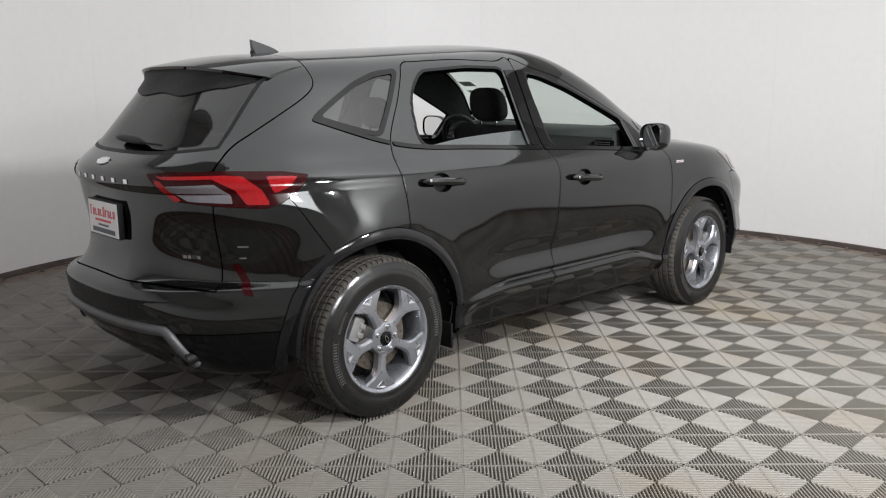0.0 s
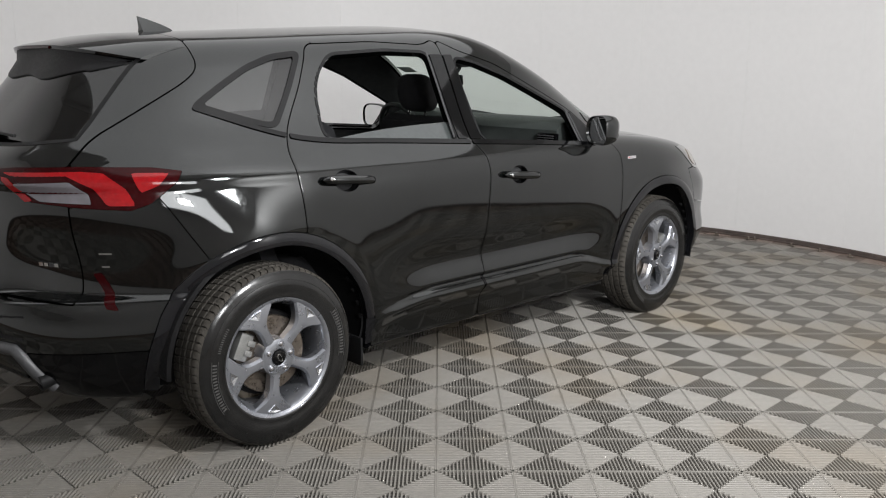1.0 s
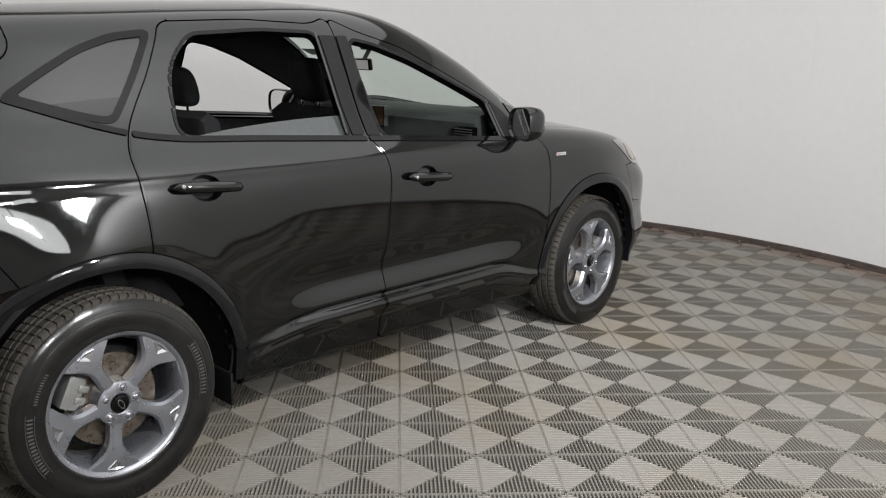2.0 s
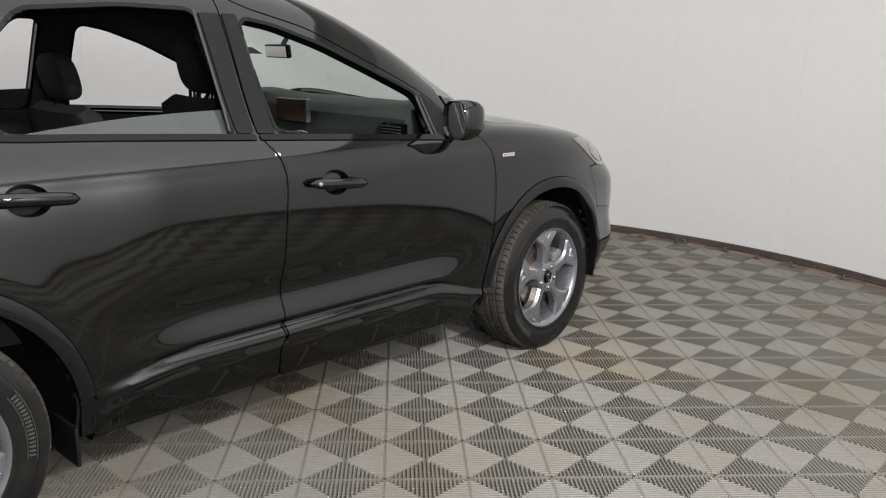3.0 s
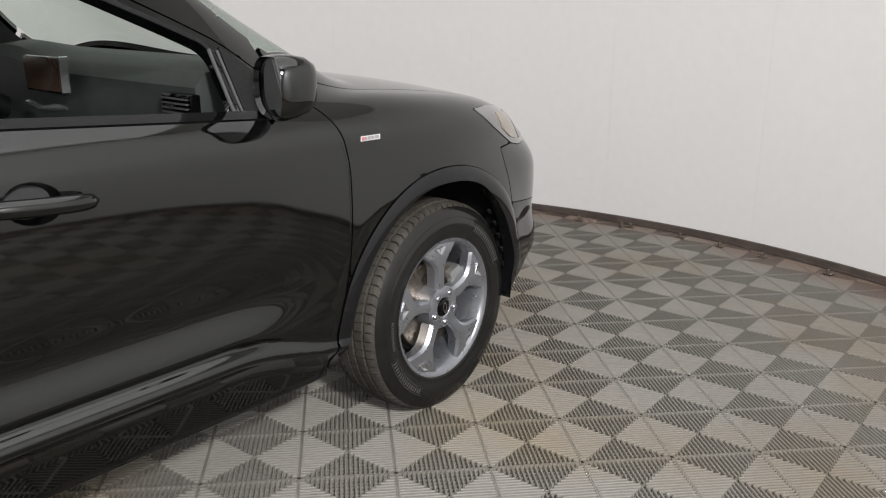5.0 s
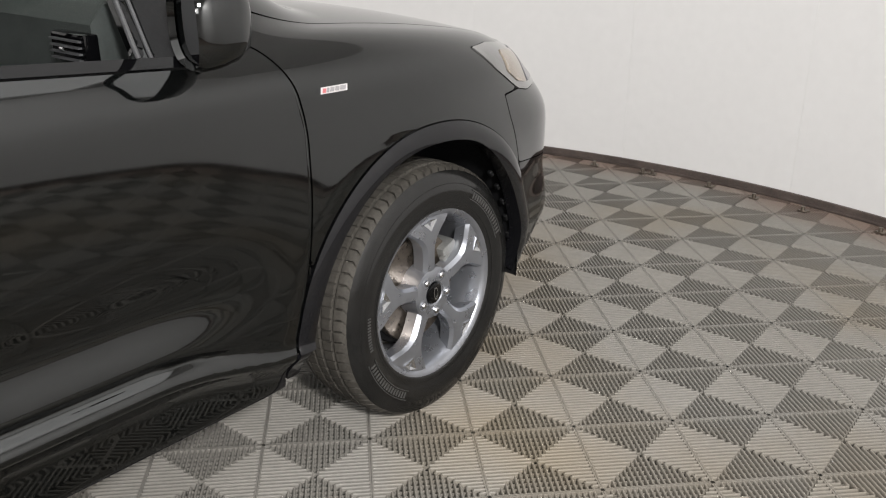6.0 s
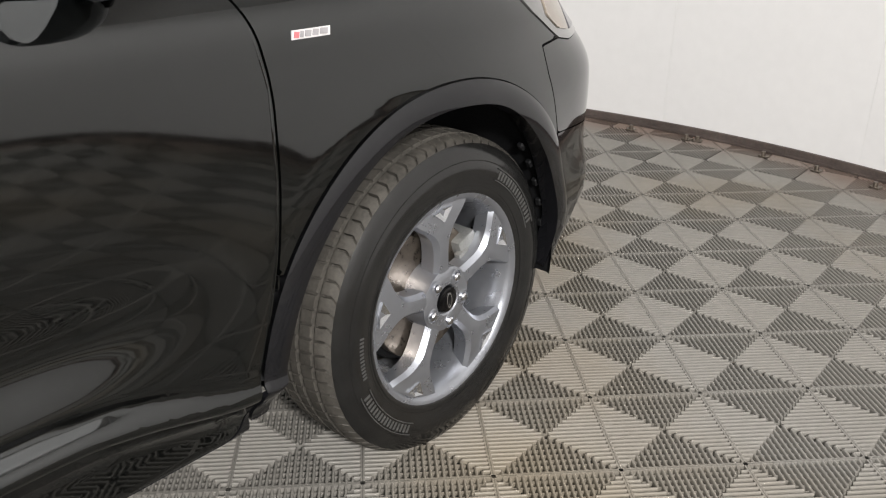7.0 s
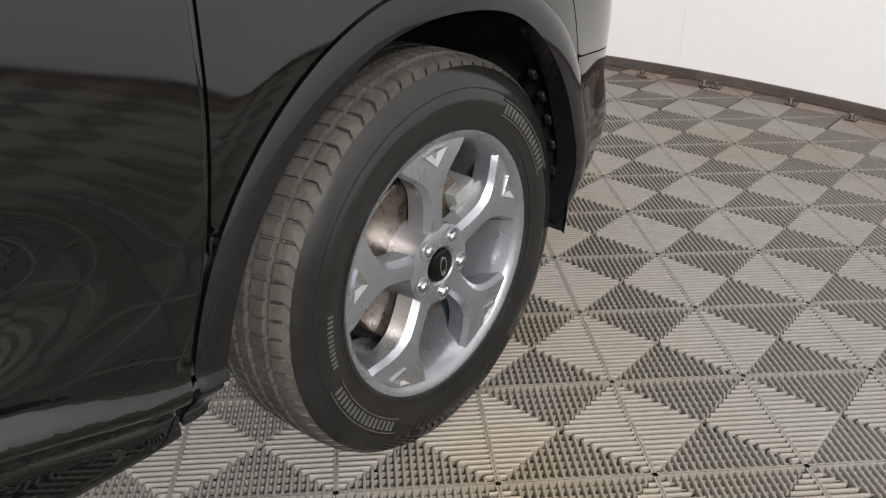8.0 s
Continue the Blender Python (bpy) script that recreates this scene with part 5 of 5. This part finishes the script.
def caliper(parent, angle):
    bm = bmesh.new()
    m = Matrix.Rotation(-radians(angle), 4, "Y")
    box(bm, (0.112, -0.055, -0.055), (0.172, 0.02, 0.055), 0.010, 2, m)
    box(bm, (0.10, -0.060, -0.032), (0.135, -0.04, -0.008), 0.006, 2, m)
    box(bm, (0.10, -0.060, 0.008), (0.135, -0.04, 0.032), 0.006, 2, m)
    box(bm, (0.095, -0.02, -0.075), (0.125, 0.03, 0.075), 0.008, 2, m)
    part("caliper", bm, CAST, parent, "cast metal brake caliper", angle=30)


WHEEL_SIZE, WHEEL_HIGH = 1.0136, 0.352
first = build_wheel()
# x, y, the steering, the turn of the spokes, of the caliper and of the sidewall's bars
for n, (wx, wy, toe, turn_deg, cal, bars) in enumerate(((-0.022, -0.800, 0.6, 117.5, 155.0, -30.0), (2.71, -0.764, 1.4, 95.5, 22.0, 0.0), (-0.022, 0.800, -0.6, 80.0, 20.0, 70.0), (2.71, 0.764, 1.4, 50.0, 150.0, 30.0))):
    m = Matrix.Translation((wx, wy, WHEEL_HIGH)) @ Matrix.Rotation(radians(toe), 4, "Z") @ (Matrix.Identity(4) if wy < 0 else Matrix.Rotation(math.pi, 4, "Z")) @ Matrix.Rotation(-radians(turn_deg), 4, "Y")
    w = copy_thing(first, m) if n else first
    if n == 0:
        first.matrix_local = m
    for c in w.children:
        # the tyre keeps its flat foot on the floor whatever the turn of the spokes
        if c.name.startswith(("tyre", "tread")):
            c.matrix_basis = Matrix.Rotation(radians(turn_deg), 4, "Y")
        elif c.name.startswith("sidewall_bar"):
            c.matrix_basis = Matrix.Rotation(radians(turn_deg - turn_were - bars + bars_were), 4, "Y") @ c.matrix_basis if n else Matrix.Rotation(radians(turn_deg - bars), 4, "Y") @ c.matrix_basis
    if n == 0:
        turn_were, bars_were = turn_deg, bars
    if wy < 0:
        arm = new("brake")
        arm.parent = car
        arm.location = (wx, wy, WHEEL_HIGH)
        caliper(arm, cal)
        bm = bmesh.new()
        lathe(bm, [(0.0001, 0.0), (0.17, 0.004), (0.175, 0.012), (0.0001, 0.016)], 40)
        part("dust_shield", bm, TRIM, arm, "dark brake dust shield")

# wheel housings
for s in (-1, 1):
    for cx, cz in (REAR_ARCH, FRONT_ARCH):
        bm = bmesh.new()
        rows = []
        K = 36
        prof = ((ARCH_IN + 0.001, -0.878), (ARCH_IN + 0.012, -0.865), (ARCH_IN + 0.012, -0.79), (ARCH_IN + 0.002, -0.76), (ARCH_IN - 0.02, -0.60), (ARCH_IN - 0.06, -0.54), (0.05, -0.52))
        for k in range(K + 1):
            a = radians(-9) + radians(189) * k / K
            squeeze = 1.0 if cx < 1 else FLANK if math.cos(a) < 0 else 1.0 + 0.047 * float(step(np.array(math.cos(a)), 0.25, 0.8))
            rows.append([bm.verts.new((cx + r * math.cos(a) / squeeze, -s * y, cz + r * math.sin(a))) for r, y in prof])
        for p, q in zip(rows, rows[1:]):
            for i in range(len(prof) - 1):
                bm.faces.new((p[i], p[i + 1], q[i + 1], q[i]))
        liner = part("wheel_housing", bm, TRIM, car, "black plastic wheel housing liner")
        # moulded ribs and clips along the liner's edge
        for a in (8, 16, 24, 32, 40):
            bm = bmesh.new()
            ca, sa = math.cos(radians(a)), math.sin(radians(a))
            reach = (ARCH_IN + 0.002) / (1.0 if cx < 1 else 1.047)
            box(bm, (-0.004, -0.008, -0.010), (0.008, 0.008, 0.010), 0.003, 1, Matrix.Translation((cx + reach * ca, -s * -0.840, cz + reach * sa)) @ Matrix.Rotation(-radians(a), 4, "Y"))
            part("liner_clip", bm, TRIM, liner)

for s in (-1, 1):
    bm = bmesh.new()
    box(bm, (0.405, min(s * 0.68, s * 0.868), 0.205), (0.418, max(s * 0.68, s * 0.868), 0.33), 0.005)
    part("air_deflector", bm, TRIM, car, "small black air deflector ahead of the wheel")

bm = bmesh.new()
box(bm, (-0.55, -0.50, 0.20), (3.25, 0.50, 0.34), 0.02)
part("underbody", bm, TRIM, car, "dark underbody pan")
for s in (-1, 1):
    bm = bmesh.new()
    box(bm, (0.52, min(s * 0.5, s * 0.74), 0.225), (2.06, max(s * 0.5, s * 0.74), 0.275), 0.02)
    part("side_rail", bm, TRIM, car, "dark underbody side rail")
for wx in (-0.022, 2.71):
    bm = bmesh.new()
    tube(bm, [(wx, -0.76, 0.352), (wx, 0.76, 0.352)], 0.035, 12)
    part("axle", bm, TRIM, car)

# ---------------------------------------------------------------- cabin
def headrest(at, w=0.25, h=0.19, d=0.10):
    bm = bmesh.new()
    bmesh.ops.create_uvsphere(bm, u_segments=24, v_segments=14, radius=1.0)
    for v in bm.verts:
        c = v.co
        x, y, z = (math.copysign(abs(q) ** 0.62, q) for q in c)
        v.co = (x * d / 2 - 0.02 * z, y * w / 2 * (1 - 0.12 * max(z, 0)), z * h / 2)
        v.co += Vector(at)
    return bm


def cushion(bm, pts, w, y0, edge=0.035):
    """A padded slab: the (x, z) outline drawn across the seat's width with rounded sides."""
    secs = []
    for s, k in ((-1.0, 0.80), (-0.94, 0.94), (-0.8, 1.0), (-0.45, 0.97), (0.0, 0.955), (0.45, 0.97), (0.8, 1.0), (0.94, 0.94), (1.0, 0.80)):
        cx, cz = sum(p[0] for p in pts) / len(pts), sum(p[1] for p in pts) / len(pts)
        secs.append([bm.verts.new((cx + (x - cx) * k, y0 + s * w / 2, cz + (z - cz) * (0.5 + 0.5 * k))) for x, z in pts])
    n = len(pts)
    for p, q in zip(secs, secs[1:]):
        for i in range(n):
            bm.faces.new((p[i], p[(i + 1) % n], q[(i + 1) % n], q[i]))
    bm.faces.new(secs[0][::-1]), bm.faces.new(secs[-1])
    return bm


def front_seat(x, y, rise=0.0):
    seat = new("front_seat")
    seat.parent = car
    tagged(seat, "charcoal cloth front seat with a headrest")
    bm = bmesh.new()
    cushion(bm, [(x + p, q) for p, q in ((-0.02, 0.50), (0.10, 0.66), (0.35, 0.67), (0.58, 0.70), (0.60, 0.64), (0.55, 0.52))], 0.52, y)
    part("seat", bm, SEAT, seat)
    bm = bmesh.new()
    cushion(bm, [(x + p, q + rise) for p, q in ((0.12, 0.58), (0.02, 0.60), (-0.05, 0.85), (-0.09, 1.08), (-0.10, 1.17), (-0.05, 1.20), (0.0, 1.17), (0.04, 1.02), (0.08, 0.85))], 0.50, y)
    part("backrest", bm, SEAT, seat)
    part("headrest", headrest((x - 0.055, y, 1.305 + rise)), SEAT, seat)
    for o in (-0.06, 0.06):
        bm = bmesh.new()
        tube(bm, [(x - 0.05, y + o, 1.14 + rise), (x - 0.053, y + o, 1.25 + rise)], 0.006, 8)
        part("headrest_post", bm, CHROME, seat)


front_seat(1.235, -0.37, 0.035)
front_seat(1.025, 0.37, -0.02)
bench = new("rear_bench")
bench.parent = car
tagged(bench, "charcoal cloth rear bench seat")
bm = bmesh.new()
cushion(bm, [(0.12, 0.55), (0.2, 0.68), (0.62, 0.72), (0.66, 0.62), (0.6, 0.52)], 1.28, 0.0)
part("seat", bm, SEAT, bench)
bm = bmesh.new()
cushion(bm, [(0.2, 0.6), (0.1, 0.62), (-0.05, 1.0), (-0.08, 1.10), (-0.02, 1.12), (0.05, 1.0)], 1.28, 0.0)
part("backrest", bm, SEAT, bench)
for y in (-0.38, 0.38):
    part("headrest", headrest((-0.05, y, 1.15), 0.24, 0.12, 0.09), SEAT, bench)

dash = new("dashboard")
dash.parent = car
tagged(dash, "dark soft dashboard with vents and a screen")
bm = bmesh.new()
secs = []
for k in range(19):
    y = -0.70 + 1.4 * k / 18
    f = (abs(y) / 0.7) ** 4
    hump = 0.035 * math.exp(-(((y - 0.37) / 0.2) ** 2))
    secs.append([bm.verts.new(p) for p in ((1.96 + 0.02 * f, y, 0.60), (1.88, y, 0.90), (1.905, y, 1.075), (1.90, y, 1.135 + hump), (1.93, y, 1.17 + hump), (2.02, y, 1.19 + hump * 0.8), (2.16 - 0.05 * f, y, 1.19), (2.36 - 0.25 * f, y, 1.14), (2.40 - 0.25 * f, y, 0.6))])
for p, q in zip(secs, secs[1:]):
    for i in range(8):
        bm.faces.new((p[i], p[i + 1], q[i + 1], q[i]))
bm.faces.new(secs[0]), bm.faces.new(secs[-1][::-1])
part("top", bm, DASH, dash, angle=40)
for y in (-0.645, 0.62):
    vent = bmesh.new()
    box(vent, (1.878, y - 0.065, 1.060), (1.91, y + 0.065, 1.120), 0.008, 2)
    part("vent", vent, GLOSS_BLACK, dash, "black air vent")
    for k in range(4):
        b = bmesh.new()
        box(b, (1.870, y - 0.055, 1.069 + k * 0.012), (1.882, y + 0.055, 1.0725 + k * 0.012))
        part("vent_slat", b, TRIM_GREY, dash, smooth=False)
    b = bmesh.new()
    tube(b, [(1.868, y - 0.006, 1.091), (1.868, y + 0.006, 1.091)], 0.004, 8)
    part("vent_tab", b, CHROME, dash, "bright vent tab")
b = bmesh.new()
box(b, (1.845, -0.125, 1.09), (1.868, 0.10, 1.197), 0.008, 2, Matrix.Translation((0, 0, -0.01)))
part("screen", b, GLOSS_BLACK, dash, "dark upright centre screen")
b = bmesh.new()
box(b, (1.842, -0.118, 1.088), (1.846, 0.093, 1.183))
part("screen_glass", b, SCREEN, dash, "warm dark reflecting screen glass", smooth=False)
b = bmesh.new()
box(b, (1.840, -0.128, 1.085), (1.868, -0.1245, 1.190), 0.001, 1)
part("screen_edge", b, CHROME, dash, "bright screen edge")
b = bmesh.new()
tube(b, [(1.852 - 0.012 * math.cos(k * 0.3 - 1.5), 0.135 - 0.026 * k, 1.038 + 0.004 * math.sin(k * 0.9)) for k in range(11)], 0, 10, rs=[0.004, 0.009, 0.011, 0.009, 0.008, 0.008, 0.008, 0.009, 0.011, 0.009, 0.004])
part("vent_trim", b, ALLOY_BRIGHT, dash, "bright trim bar under the screen")
# centre console and lever
bm = bmesh.new()
box(bm, (1.05, -0.13, 0.5), (1.95, 0.13, 0.82), 0.03, 3)
box(bm, (1.55, -0.12, 0.8), (1.92, 0.12, 0.95), 0.03, 3)
part("console", bm, DASH, dash)
bm = bmesh.new()
lathe(bm, [(0.0001, 0.03), (0.033, 0.028), (0.036, 0.0), (0.034, -0.02), (0.0001, -0.022)], 28)
bmesh.ops.transform(bm, matrix=Matrix.Translation((1.62, 0.02, 0.985)) @ Matrix.Rotation(radians(-90), 4, "X"), verts=bm.verts)
part("dial", bm, CHROME, dash, "bright round gear dial", angle=30)

wheel_s = new("steering_wheel")
wheel_s.parent = car
tagged(wheel_s, "black three-spoke steering wheel")
wheel_s.matrix_local = Matrix.Translation((1.735, 0.37, 1.075)) @ Matrix.Rotation(radians(-24), 4, "Y")
bm = bmesh.new()
tube(bm, [(0, 0.185 * math.cos(math.tau * k / 40), 0.185 * math.sin(math.tau * k / 40)) for k in range(40)], 0.0165, 12, closed=True)
part("ring", bm, DASH, wheel_s)
bm = bmesh.new()
lathe(bm, [(0.0001, -0.02), (0.05, -0.018), (0.066, -0.005), (0.07, 0.03), (0.0001, 0.05)], 32)
bmesh.ops.transform(bm, matrix=Matrix.Rotation(radians(-90), 4, "Z"), verts=bm.verts)
part("airbag", bm, DASH, wheel_s)
for a in (0, 180, 270):
    bm = bmesh.new()
    box(bm, (-0.008, 0.05, -0.022), (0.012, 0.18, 0.022), 0.005, 2, Matrix.Rotation(radians(a), 4, "X"))
    part("spoke", bm, DASH, wheel_s)
bm = bmesh.new()
box(bm, (-0.027, -0.022, -0.008), (-0.02, 0.022, 0.008), 0.002)
part("emblem", bm, CHROME, wheel_s, "plain bright emblem")
bm = bmesh.new()
tube(bm, [(1.74, 0.37, 1.07), (1.95, 0.37, 0.98)], 0.035, 12)
part("column", bm, TRIM, dash)

mirror_in = new("inside_mirror")
mirror_in.parent = car
tagged(mirror_in, "small dark-framed rear-view mirror on a stalk")
bm = bmesh.new()
mm = Matrix.Translation((1.80, 0.02, 1.395)) @ Matrix.Rotation(radians(-4), 4, "Z") @ Matrix.Rotation(radians(-8), 4, "Y")
box(bm, (-0.006, -0.095, -0.030), (0.020, 0.095, 0.030), 0.012, 3, mm)
part("shell", bm, GLOSS_BLACK, mirror_in)
bm = bmesh.new()
box(bm, (-0.0075, -0.086, -0.023), (-0.006, 0.086, 0.023), 0, 1, mm)
part("mirror_glass", bm, MIRROR, mirror_in, smooth=False)
bm = bmesh.new()
tube(bm, [(1.81, 0.0, 1.41), (1.84, 0.0, 1.45), (1.87, 0.0, 1.49)], 0.011, 10)
box(bm, (1.82, -0.04, 1.468), (1.90, 0.04, 1.51), 0.012, 2)
part("stalk", bm, TRIM, mirror_in)


def on_screen(y, z):
    lo, hi = 1.2, 2.8
    for _ in range(40):
        m = (lo + hi) / 2
        lo, hi = (m, hi) if body_field(np.array([m]), np.array([y]), np.array([z]))[0] < 0 else (lo, m)
    return Vector((lo, y, z))


for y, z in ((0.50, 1.455), (0.52, 1.395)):
    bm = bmesh.new()
    vs = [bm.verts.new(on_screen(y + dy, z + dz) + Vector((-0.006, 0, -0.003))) for dy, dz in ((-0.035, -0.016), (0.035, -0.016), (0.035, 0.016), (-0.035, 0.016))]
    bm.faces.new(vs)
    r = bmesh.ops.extrude_face_region(bm, geom=bm.faces[:])
    for v in [g for g in r["geom"] if isinstance(g, bmesh.types.BMVert)]:
        v.co += Vector((-0.0008, 0, -0.0004))
    part("screen_sticker", bm, STICKER, car, "small grey sticker on the windscreen", smooth=False)

# ---------------------------------------------------------------- the tiled floor
TA = Vector((math.cos(TILE_TURN), math.sin(TILE_TURN), 0)) * TILE
TB = Vector((-TA.y, TA.x, 0))
RIBS = 20
CROSS_BARS = 7


def tile_geometry(rich):
    """One ribbed tile about its centre: four triangles whose bars run square to the tile's edge, a rim, cross bars below."""
    verts, faces = [], []
    h = TILE / 2
    pitch = TILE / RIBS

    def bar(c, d, l0, l1, w):
        # a round-topped bar along d from l0 to l1, offset c across
        n = len(verts)
        across = (-d[1], d[0])
        prof = ((-0.5, -0.020), (-0.5, -0.0036), (-0.33, -0.0011), (0.0, 0.0), (0.33, -0.0011), (0.5, -0.0036), (0.5, -0.020))
        m = len(prof)
        for l in (l0, l1):
            for o, z in prof:
                verts.append((d[0] * l + across[0] * (c + o * w), d[1] * l + across[1] * (c + o * w), z))
        for i in range(m - 1):
            faces.append((n + i, n + m + i, n + m + i + 1, n + i + 1))
        if rich:
            k = len(verts)
            verts.extend(verts[n : n + m])
            faces.append((k + 1, k + 2, k + 3, k + 4, k + 5))
            faces.append((k, k + 1, k + 5, k + 6))

    for d in ((1, 0), (0, 1), (-1, 0), (0, -1)):
        for k in range(RIBS):
            c = -h + (k + 0.5) * pitch
            bar(c, d, min(abs(c) + 0.002, h - 0.004), h - 0.0015, pitch * 0.47)
        for k in range(1, CROSS_BARS + 1):
            l = h * (k - 0.4) / (CROSS_BARS + 0.4)
            n = len(verts)
            across = (-d[1], d[0])
            for z in (-0.020, -0.0085):
                for ll, o in ((l - 0.0018, -l), (l - 0.0018, l), (l + 0.0018, l), (l + 0.0018, -l)):
                    verts.append((d[0] * ll + across[0] * o, d[1] * ll + across[1] * o, z))
            faces.append((n + 4, n + 7, n + 6, n + 5))
            n = len(verts)
            verts.extend(verts[n - 8 : n])
            faces.append((n, n + 1, n + 5, n + 4)), faces.append((n + 2, n + 3, n + 7, n + 6))
        # rim along the tile's edge
        n = len(verts)
        across = (-d[1], d[0])
        for z in (-0.020, -0.0008):
            for ll, o in ((h - 0.0048, -h + 0.0004), (h - 0.0048, h - 0.0004), (h - 0.0004, h - 0.0004), (h - 0.0004, -h + 0.0004)):
                verts.append((d[0] * ll + across[0] * o, d[1] * ll + across[1] * o, z))
        faces.append((n + 4, n + 7, n + 6, n + 5))
        n = len(verts)
        verts.extend(verts[n - 8 : n])
        faces.append((n, n + 1, n + 5, n + 4))
    return verts, faces


floor = thing("floor", "warm grey ribbed interlocking plastic tiles in a diamond pattern", "floor", kind="structure")
rich_v, rich_f = tile_geometry(True)
tile_mesh = bpy.data.meshes.new("tile")
tile_mesh.from_pydata(rich_v, [], rich_f)
tile_mesh.materials.append(PLASTIC_TILE)
tile_mesh.polygons.foreach_set("use_smooth", [True] * len(tile_mesh.polygons))
base = Vector((*TILE_AT, 0)) + (TA + TB) / 2
spots = []
for i in range(-34, 35):
    for j in range(-34, 35):
        c = base + i * TA + j * TB
        d = c - ROOM
        if d.length < wall_radius(math.atan2(d.y, d.x)) + 0.13:
            spots.append(c)
near = Vector((2.35, -1.55, 0))
spots.sort(key=lambda c: (c - near).length)
turn = Matrix.Rotation(TILE_TURN, 4, "Z")
for c in spots[:300]:
    t = new("tile", tile_mesh)
    t.parent = floor
    t.matrix_local = Matrix.Translation(c) @ turn
plain_v, plain_f = tile_geometry(False)
pv = np.array(plain_v)
cs, sn = math.cos(TILE_TURN), math.sin(TILE_TURN)
pv = np.stack([pv[:, 0] * cs - pv[:, 1] * sn, pv[:, 0] * sn + pv[:, 1] * cs, pv[:, 2]], 1)
far = np.array([tuple(c) for c in spots[300:]])
pf = np.array(plain_f)
all_v = (far[:, None] + pv[None]).reshape(-1, 3)
all_f = (np.arange(len(far))[:, None, None] * len(pv) + pf[None]).reshape(-1, 4)
me = bpy.data.meshes.new("far_tiles")
me.vertices.add(len(all_v)), me.vertices.foreach_set("co", all_v.ravel())
me.loops.add(all_f.size), me.loops.foreach_set("vertex_index", all_f.ravel())
me.polygons.add(len(all_f)), me.polygons.foreach_set("loop_start", np.arange(0, all_f.size, 4))
me.update(calc_edges=True)
me.materials.append(PLASTIC_TILE)
me.polygons.foreach_set("use_smooth", [True] * len(me.polygons))
rest = new("far_tiles", me)
rest.parent = floor
tagged(rest, kind="stuff")
# slab below the ribs; the gaps' shade is put into its colour
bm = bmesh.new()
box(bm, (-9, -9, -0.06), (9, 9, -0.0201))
part("subfloor", bm, GAP_SHADE, floor, "slab under the ribbed tiles, coloured black as shade in the gaps", smooth=False)
